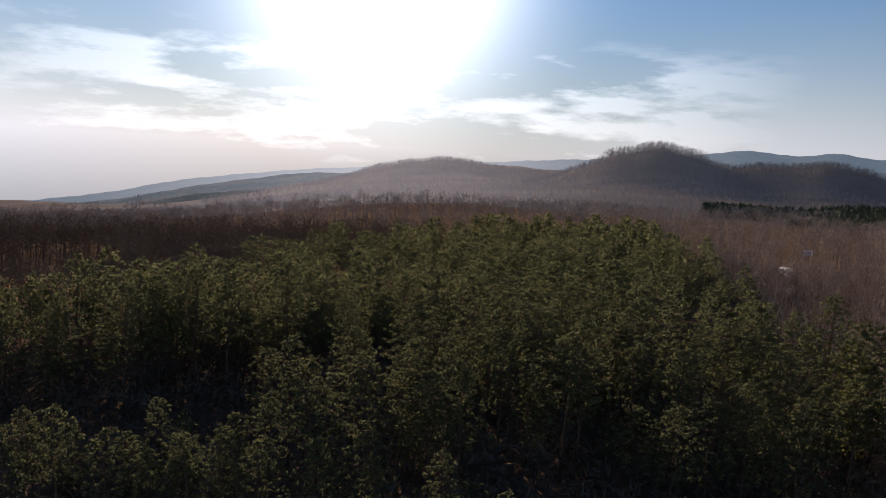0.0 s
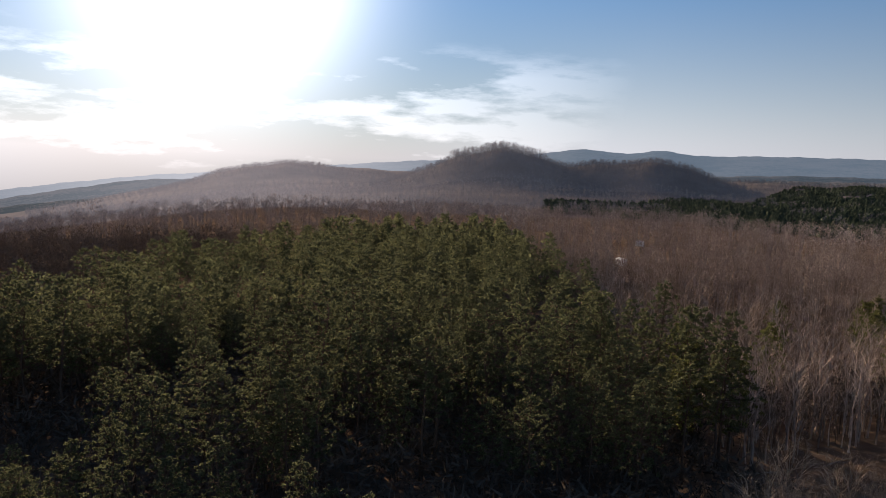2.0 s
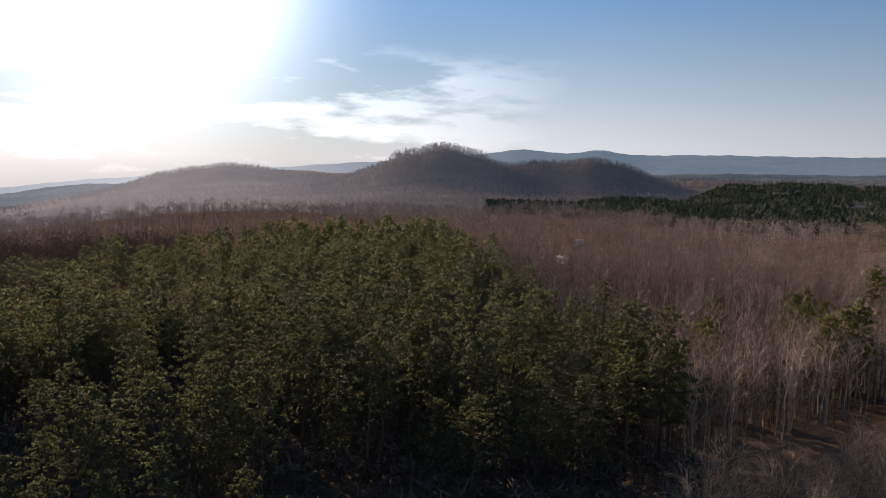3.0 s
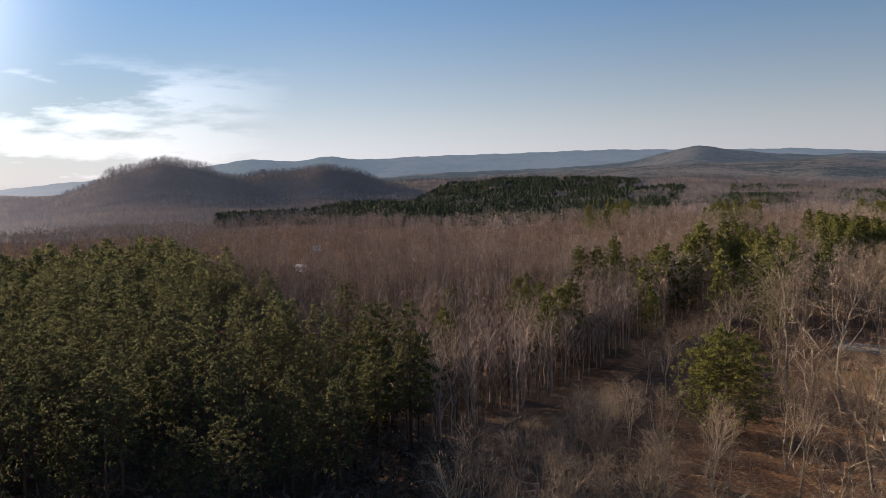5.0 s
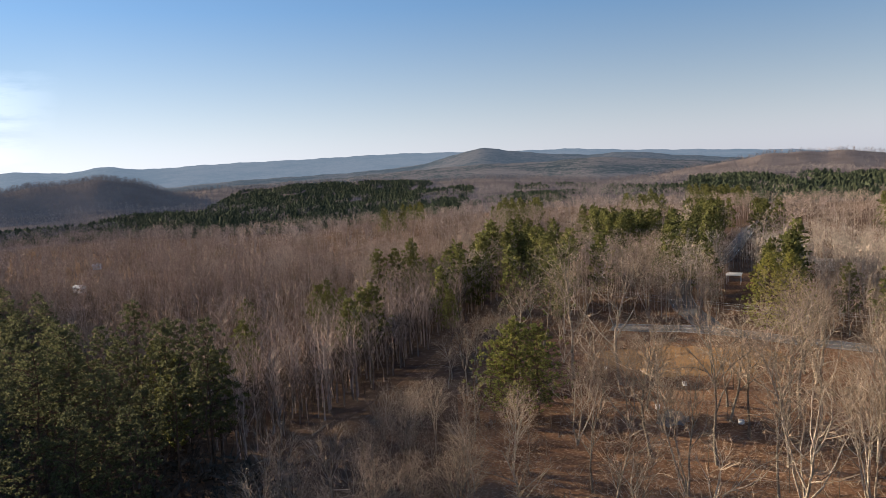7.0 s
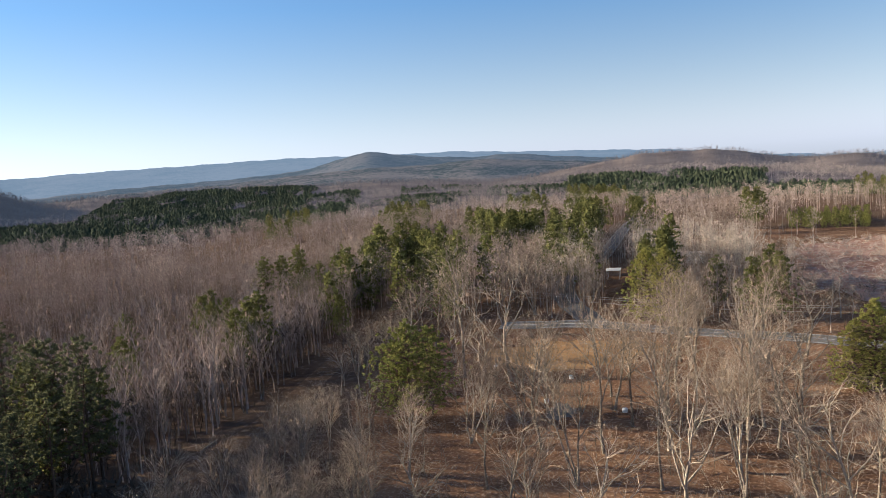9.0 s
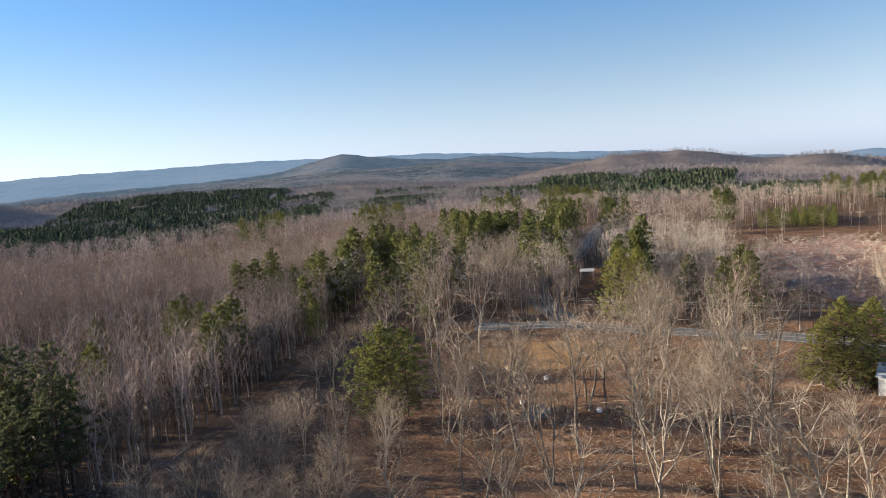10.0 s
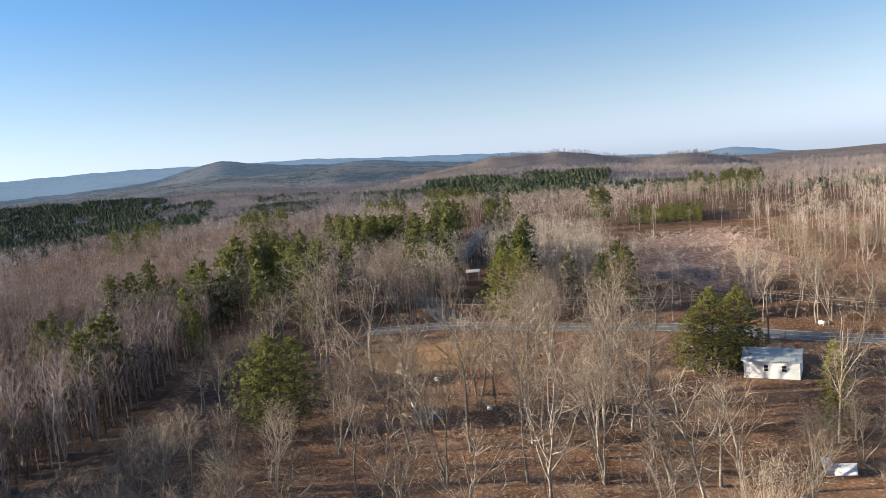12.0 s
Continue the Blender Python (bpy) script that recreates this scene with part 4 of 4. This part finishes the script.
# ---- far ridges: plain backdrop, blue distance haze painted as a glow ----
def ridge(name, d, crest, foot, mat, label):
    """Far wooded land that climbs to a smooth skyline; crest: bearing and height in degrees."""
    az = np.linspace(crest[0][0], crest[-1][0], 900)
    el = np.interp(-az, [-c[0] for c in crest], [c[1] for c in crest])
    pad = np.r_[np.full(12, el[0]), el, np.full(12, el[-1])]
    el = np.convolve(pad, np.hanning(25) / np.hanning(25).sum(), "valid")
    detail = 0.020 * np.sin(az * 2.1) + 0.013 * np.sin(az * 5.3 + 1) + 0.006 * np.sin(az * 13)
    a = np.radians(az)
    rows = []
    steps = np.linspace(0, 1, 22)
    for k in np.r_[steps, 1.08]:
        dd = d * (0.62 + 0.38 * k)
        e = el + detail * min(k, 1) ** 6 + foot * (1 - min(k, 1)) ** 1.4 - 3.0 * max(k - 1, 0)
        lumps = 0.03 * (np.sin(az * 0.9 + k * 9) * np.sin(k * 14 + az * 0.3) + 0.6 * np.sin(az * 2.3 - k * 17)) * k * (1 - k if k < 1 else 0)
        rows.append(np.stack([-np.sin(a) * dd, np.cos(a) * dd, EYE + dd * np.tan(np.radians(e + lumps))], -1))
    v = np.concatenate(rows)
    n = len(az)
    i, j = np.meshgrid(np.arange(len(rows) - 1), np.arange(n - 1), indexing="ij")
    f = np.stack([i * n + j, i * n + j + 1, (i + 1) * n + j + 1, (i + 1) * n + j], -1).reshape(-1, 4)
    return tagged(new(name, mesh_of(name, v, f, mat, True)), label, "distant hills", kind="structure")


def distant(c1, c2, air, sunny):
    """Far woods: patches of pine and bare wood, with kilometres of haze painted as emission."""
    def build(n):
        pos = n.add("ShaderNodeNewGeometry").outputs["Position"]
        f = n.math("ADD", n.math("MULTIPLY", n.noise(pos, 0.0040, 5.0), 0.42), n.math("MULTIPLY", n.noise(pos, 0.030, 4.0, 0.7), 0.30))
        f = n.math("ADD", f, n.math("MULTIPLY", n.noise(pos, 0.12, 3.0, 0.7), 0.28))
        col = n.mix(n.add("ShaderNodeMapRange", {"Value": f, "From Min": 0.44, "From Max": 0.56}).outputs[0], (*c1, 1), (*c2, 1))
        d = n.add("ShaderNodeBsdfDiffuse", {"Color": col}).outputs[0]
        return n.add("ShaderNodeAddShader", {0: d, 1: haze_glow(n, air, sunny)}).outputs[0]
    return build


# third and fourth colours: painted haze, plain and towards the sun's glare
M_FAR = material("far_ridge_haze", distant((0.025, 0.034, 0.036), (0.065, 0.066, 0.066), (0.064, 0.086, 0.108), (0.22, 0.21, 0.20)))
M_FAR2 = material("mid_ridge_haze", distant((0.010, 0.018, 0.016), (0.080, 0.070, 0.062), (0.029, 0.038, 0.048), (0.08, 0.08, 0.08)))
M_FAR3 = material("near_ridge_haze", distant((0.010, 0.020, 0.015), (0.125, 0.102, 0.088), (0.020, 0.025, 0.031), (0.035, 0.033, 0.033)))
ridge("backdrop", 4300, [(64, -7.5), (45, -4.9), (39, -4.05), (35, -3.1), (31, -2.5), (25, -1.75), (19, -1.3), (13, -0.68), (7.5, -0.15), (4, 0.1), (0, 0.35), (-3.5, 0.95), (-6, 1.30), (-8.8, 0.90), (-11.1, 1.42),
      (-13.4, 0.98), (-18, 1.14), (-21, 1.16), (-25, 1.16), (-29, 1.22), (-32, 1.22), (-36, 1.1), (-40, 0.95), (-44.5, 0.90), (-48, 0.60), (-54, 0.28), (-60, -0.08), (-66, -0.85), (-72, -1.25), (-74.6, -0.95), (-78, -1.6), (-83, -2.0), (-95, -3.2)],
      -2.8, M_FAR, "long wooded ridge on the horizon, blue with painted haze")
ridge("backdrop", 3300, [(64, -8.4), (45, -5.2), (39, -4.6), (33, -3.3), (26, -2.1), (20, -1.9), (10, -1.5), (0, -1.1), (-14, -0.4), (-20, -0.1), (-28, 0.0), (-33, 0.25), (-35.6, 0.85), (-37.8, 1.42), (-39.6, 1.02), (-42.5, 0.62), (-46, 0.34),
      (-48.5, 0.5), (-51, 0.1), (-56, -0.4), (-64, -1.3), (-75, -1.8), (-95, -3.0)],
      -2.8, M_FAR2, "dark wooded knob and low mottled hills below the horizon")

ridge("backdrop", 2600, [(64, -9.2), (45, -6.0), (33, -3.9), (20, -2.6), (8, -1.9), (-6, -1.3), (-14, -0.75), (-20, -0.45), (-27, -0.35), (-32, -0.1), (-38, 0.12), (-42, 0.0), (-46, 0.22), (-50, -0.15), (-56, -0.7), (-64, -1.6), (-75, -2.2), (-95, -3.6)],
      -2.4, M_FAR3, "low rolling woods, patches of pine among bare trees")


# ---- buildings and made things ----
M_WHITE = material("white_paint", rough_surface((0.70, 0.70, 0.68), (0.82, 0.82, 0.80), 0.4, (0.60, 0.58, 0.54), rough=0.6, fine=4.0))
M_ROOF = material("grey_metal_roof", rough_surface((0.36, 0.39, 0.39), (0.48, 0.50, 0.49), 0.5, (0.38, 0.36, 0.33), rough=0.75, fine=3.0))
M_PALE = material("pale_metal_roof", rough_surface((0.55, 0.55, 0.54), (0.74, 0.74, 0.73), 0.5, rough=0.8))
M_DARKGLASS = material("window_glass", rough_surface((0.02, 0.022, 0.025), (0.035, 0.037, 0.04), 1.0, rough=0.08))
M_BRICK = material("chimney_brick", rough_surface((0.20, 0.10, 0.07), (0.30, 0.16, 0.11), 2.0))
M_POLE = material("pole_wood", rough_surface((0.16, 0.12, 0.09), (0.28, 0.22, 0.17), 1.5, bump=0.3))
M_WIRE = material("power_cable", rough_surface((0.30, 0.29, 0.28), (0.42, 0.41, 0.40), 1.0, rough=0.4))
M_BOARD = material("weathered_board", rough_surface((0.60, 0.59, 0.57), (0.82, 0.81, 0.80), 0.9, (0.38, 0.35, 0.32), fine=3.0))
M_GREYPATCH = material("grey_gravel", rough_surface((0.14, 0.125, 0.11), (0.22, 0.20, 0.18), 0.2, fine=2.0, bump=0.6))


def stand_at(e, x, y, turn=0.0):
    e.matrix_basis = pose(x, y, float(ground_z(x, y)), 0, 0, turn)
    return e


def gable_roof(bm, length, depth, eave, ridge_h, over, thick):
    hx, hy = length / 2 + over, depth / 2 + over
    drop = (ridge_h - eave) * over / (depth / 2)
    prof = [(-hy, eave - drop), (0, ridge_h), (hy, eave - drop)]
    rows = []
    for x in (-hx, hx):
        rows.append([bm.verts.new((x, y, z)) for y, z in prof] + [bm.verts.new((x, y, z + thick)) for y, z in reversed(prof)])
    a, b = rows
    for i in range(6):
        j = (i + 1) % 6
        bm.faces.new((a[i], a[j], b[j], b[i]))
    bm.faces.new(a[::-1])
    bm.faces.new(b)
    bmesh.ops.recalc_face_normals(bm, faces=bm.faces)


def walls(bm, length, depth, eave, ridge_h):
    hx, hy = length / 2, depth / 2
    prof = [(-hy, -0.2), (hy, -0.2), (hy, eave), (0, ridge_h), (-hy, eave)]
    a = [bm.verts.new((-hx, y, z)) for y, z in prof]
    b = [bm.verts.new((hx, y, z)) for y, z in prof]
    for i in range(5):
        j = (i + 1) % 5
        bm.faces.new((a[i], a[j], b[j], b[i]))
    bm.faces.new(a[::-1])
    bm.faces.new(b)
    bmesh.ops.recalc_face_normals(bm, faces=bm.faces)


def window(parent, x, y, z, w, h, side=-1):
    """A sash window on the wall at depth y, facing side."""
    bm = bmesh.new()
    t = 0.07
    for sx, sz, ww, hh in ((0, h / 2, w + 2 * t, t), (0, -h / 2, w + 2 * t, t), (-w / 2 - t / 2, 0, t, h), (w / 2 + t / 2, 0, t, h), (0, 0, w, 0.04)):
        box(bm, (ww, 0.06, hh), (x + sx, y + side * 0.03, z + sz))
    win = part("window", bm, M_WHITE, parent, "white sash window with dark panes")
    for k in (-1, 1):
        bm = bmesh.new()
        box(bm, (w, 0.02, h / 2 - 0.03), (x, y + side * 0.015, z + k * h / 4))
        part("pane", bm, M_DARKGLASS, win)
    return win


def house(name, x, y, turn, length, depth, eave, ridge_h, roof, label, windows=(), chimney=None, door=None, annex=None):
    e = tagged(new(name), label, "house")
    bm = bmesh.new()
    walls(bm, length, depth, eave, ridge_h - 0.05)
    part("wall", bm, M_WHITE, e, "white painted board wall")
    bm = bmesh.new()
    gable_roof(bm, length, depth, eave, ridge_h, 0.3, 0.08)
    r = part("roof", bm, roof, e)
    n = int(length / 0.6)
    for i in range(n + 1):      # standing seams
        bm = bmesh.new()
        px = -length / 2 - 0.2 + (length + 0.4) * i / n
        for k in (-1, 1):
            a, b = Vector((px, 0, ridge_h + 0.10)), Vector((px, k * (depth / 2 + 0.3), eave - (ridge_h - eave) * 0.3 / (depth / 2) + 0.10))
            vs = box(bm, (0.03, (b - a).length, 0.02), (0, 0, 0))
            bmesh.ops.rotate(bm, cent=(0, 0, 0), matrix=Matrix.Rotation(math.atan2(b.z - a.z, b.y - a.y), 3, "X"), verts=vs)
            bmesh.ops.translate(bm, vec=(a + b) / 2, verts=vs)
        part("seam", bm, roof, r)
    for wx, wz, ww, wh in windows:
        window(e, wx, -depth / 2, wz, ww, wh)
    if door is not None:
        bm = bmesh.new()
        box(bm, (0.9, 0.06, 2.0), (door, -depth / 2 - 0.02, 1.0))
        part("door", bm, M_PALE, e)
    if chimney is not None:
        bm = bmesh.new()
        box(bm, (0.6, 0.6, 1.3), (chimney, 0.2, ridge_h + 0.25), bevel=0.02)
        box(bm, (0.72, 0.72, 0.12), (chimney, 0.2, ridge_h + 0.93))
        part("chimney", bm, M_BRICK, e, "brown brick chimney")
    if annex:
        L, D, H = annex
        bm = bmesh.new()
        box(bm, (L, D, H), (-length / 2 - L / 2, -depth / 2 + D / 2 + 0.3, H / 2 - 0.1))
        part("annex_wall", bm, M_WHITE, e)
        bm = bmesh.new()
        vs = box(bm, (L + 0.4, D + 0.5, 0.08), (0, 0, 0))
        bmesh.ops.rotate(bm, cent=(0, 0, 0), matrix=Matrix.Rotation(0.10, 3, "X"), verts=vs)
        bmesh.ops.translate(bm, vec=(-length / 2 - L / 2 - 0.2, -depth / 2 + D / 2 + 0.3, H + 0.1), verts=vs)
        part("annex_roof", bm, roof, e)
    return stand_at(e, x, y, turn)


house("white_house", 106.6, 25.7, -82.0, 6.9, 5.6, 2.5, 3.45, M_ROOF, "small white board house with grey metal roof beside cedars",
      windows=((1.55, 1.45, 0.55, 0.9), (-0.65, 1.45, 0.55, 0.9)), chimney=3.1)
house("trailer_home", *at(-8.9, 274), -62, 3.4, 2.4, 2.0, 2.5, M_PALE, "small white cabin far off in the bare woods", windows=((1.0, 1.3, 0.5, 0.6),), door=-0.6)
house("far_house", *at(-10.1, 372), -25, 3.2, 2.4, 2.0, 2.6, M_PALE, "pale-roofed cabin far off between bare trees", windows=((0.8, 1.3, 0.5, 0.6),))
house("roadside_house", *at(-49.6, 296), -60, 11.0, 6.0, 2.8, 4.2, M_PALE, "white-roofed house behind pines by the road", windows=((2, 1.5, 0.8, 0.9), (-2, 1.5, 0.8, 0.9)), door=0.0)
house("garden_shed", *at(-46.1, 222), -50, 4.5, 3.0, 2.2, 3.0, M_PALE, "small shed with a white roof behind bare trees", door=0.6)
house("garden_shed", *at(-61.2, 232), -70, 5.0, 3.5, 2.3, 3.1, M_PALE, "small shed with a white roof behind bare trees", door=0.6)


def carport(x, y, turn):
    e = tagged(new("carport"), "open carport with a flat white metal roof by the road", "carport")
    for px in (-2.0, 2.0):
        for py in (-1.6, 1.6):
            bm = bmesh.new()
            box(bm, (0.1, 0.1, 2.4), (px, py, 1.1))
            part("post", bm, M_PALE, e)
    bm = bmesh.new()
    box(bm, (4.8, 3.8, 0.1), (0, 0, 2.38), bevel=0.02)
    roof = part("roof", bm, M_WHITE, e)
    for i in range(7):
        bm = bmesh.new()
        box(bm, (0.05, 3.7, 0.05), (-2.1 + 0.7 * i, 0, 2.45))
        part("rib", bm, M_WHITE, roof)
    return stand_at(e, x, y, turn)


carport(*at(-55.4, 206), 30)


def utility_pole(x, y, turn, height):
    e = tagged(new("utility_pole"), "brown wooden utility pole with a crossarm", "utility pole", group="utility poles")
    s = Soup()
    s.tube([Vector((0, 0, -0.5)), Vector((0.02, 0, height * 0.5)), Vector((0, 0, height))], [0.16, 0.14, 0.11], 8)
    part("shaft", mesh_of("shaft", *s.arrays(), M_POLE, True), M_POLE, e)
    bm = bmesh.new()
    box(bm, (2.0, 0.10, 0.12), (0, 0.12, height - 0.35), bevel=0.01)
    arm = part("crossarm", bm, M_POLE, e)
    for px in (-0.85, 0.0, 0.85):
        s = Soup()
        s.tube([Vector((px, 0.12, height - 0.29)), Vector((px, 0.12, height - 0.18)), Vector((px, 0.12, height - 0.10))], [0.04, 0.06, 0.03], 8)
        part("insulator", mesh_of("insulator", *s.arrays(), M_PALE, True), M_PALE, arm)
    s = Soup()
    s.tube([Vector((0.28, 0, height - 1.6)), Vector((0.28, 0, height - 1.55)), Vector((0.28, 0, height - 0.85)), Vector((0.28, 0, height - 0.8))], [0.12, 0.2, 0.2, 0.12], 10)
    part("transformer", mesh_of("transformer", *s.arrays(), M_PALE, True), M_PALE, e, "pale grey transformer can")
    return stand_at(e, x, y, turn)


P1, P2 = at(-40.6, 166), at(-76.2, 127)
utility_pole(*P1, 10, 8.2)
utility_pole(*P2, 5, 8.2)
utility_pole(118, -60, 5, 8.2)


def cable(a, b, za, zb, sag):
    pts = []
    for i in range(25):
        t = i / 24
        pts.append(Vector((a[0] + (b[0] - a[0]) * t, a[1] + (b[1] - a[1]) * t, za + (zb - za) * t - sag * 4 * t * (1 - t))))
    s = Soup()
    s.tube(pts, [0.018] * len(pts), 4)
    ob = new("power_cable", mesh_of("power_cable", *s.arrays(), M_WIRE, True))
    return tagged(ob, "thin pale power cable sagging between poles", "cable", group="power cables")


for a, b in ((P1, P2), (P2, (118, -60))):
    for dx, drop in ((-0.85, 0.12), (0.85, 0.12), (0.0, 1.0)):
        za, zb = (float(ground_z(*q)) + 8.2 - drop for q in (a, b))
        cable((a[0] + dx, a[1] + 0.12), (b[0] + dx, b[1] + 0.12), za, zb, 1.5)


def collapsed_shed(x, y, turn):
    e = tagged(new("collapsed_shed"), "pair of pale weathered roof panels, collapsed and leaning among branches", "shed ruin")
    for k, (w, d, px, py, pz, rx, ry, rz) in enumerate(((1.5, 1.9, -0.9, 0.2, 0.75, 48, 10, 35), (2.5, 1.7, 1.0, -0.1, 0.55, 28, -8, -10))):
        bm = bmesh.new()
        vs = box(bm, (w, d, 0.05), (0, 0, 0), bevel=0.01)
        for q in (-0.4, 0.0, 0.4):
            vs = list(vs) + list(box(bm, (w, 0.07, 0.06), (0, d * q, 0.05)))
        m = pose(px, py, pz, rx, ry, rz)
        bmesh.ops.transform(bm, matrix=m, verts=bm.verts)
        part("panel", bm, M_BOARD, e, "flaking white panel")
    for px in (-1.3, 0.1, 1.6):
        bm = bmesh.new()
        box(bm, (0.09, 0.09, 1.0), (px, 0.3, 0.4))
        part("post", bm, M_POLE, e)
    return stand_at(e, x, y, turn)


collapsed_shed(*at(-80.2, 78), -75).scale = (0.78, 0.78, 0.9)


def barrel(x, y, h=0.5):
    e = tagged(new("tub"), "small white tub standing on leaf litter in the yard", "tub", group="white tubs in the yard")
    s = Soup()
    r = 0.34
    s.tube([Vector((0, 0, z * h)) for z in (0, 0.02, 0.3, 0.33, 0.36, 0.64, 0.67, 0.70, 0.98, 1.0, 0.97)],
           [r, r, r, r * 1.05, r, r, r * 1.05, r, r, r * 0.96, 0.02], 12)
    part("body", mesh_of("body", *s.arrays(), M_WHITE, True), M_WHITE, e)
    return stand_at(e, x, y, 0)


for az_, r_ in ((-49.95, 102), (-51.9, 112.5), (-46.3, 121), (-55.75, 97)):
    barrel(*at(az_, r_))


def propane_tank(x, y, turn):
    e = tagged(new("propane_tank"), "white rounded gas tank on two feet by the road", "gas tank")
    s = Soup()
    s.tube([Vector((t, 0, 0.75)) for t in (-1.02, -1.0, -0.9, -0.75, 0.75, 0.9, 1.0, 1.02)], [0.02, 0.2, 0.38, 0.45, 0.45, 0.38, 0.2, 0.02], 14)
    part("tank", mesh_of("tank", *s.arrays(), M_WHITE, True), M_WHITE, e)
    for px in (-0.5, 0.5):
        bm = bmesh.new()
        box(bm, (0.12, 0.6, 0.45), (px, 0, 0.2))
        part("foot", bm, M_PALE, e)
    bm = bmesh.new()
    box(bm, (0.3, 0.3, 0.2), (0, 0, 1.25), bevel=0.05)
    part("valve_hood", bm, M_WHITE, e)
    return stand_at(e, x, y, turn)


propane_tank(*at(-79.6, 139), 70).scale = (0.6, 0.6, 0.6)


def log(x, y, turn, length, r):
    s = Soup()
    s.tube([Vector((-length / 2 - 0.01, 0, r)), Vector((-length / 2, 0, r)), Vector((0, 0.1, r)), Vector((length / 2, 0, r)), Vector((length / 2 + 0.01, 0, r))], [0.01, r, r * 0.9, r * 0.75, 0.01], 8)
    ob = new("fallen_log", mesh_of("fallen_log", *s.arrays(), M_BARK, True))
    return stand_at(tagged(ob, "pale fallen log lying on leaf litter", "log", group="fallen logs"), x, y, turn)


for x, y, q, L in ((30, 84, 20, 4.5), (41, 90, 35, 4), (15, 80, 60, 3), (12, 83, 10, 3)):
    log(x, y, q, L, 0.10)
blob("gravel_patch", *at(-51.0, 98), 3.4, 1.8, 0.6, M_GREYPATCH, 0.05, "patch of grey gravel in the yard", "gravel patch")
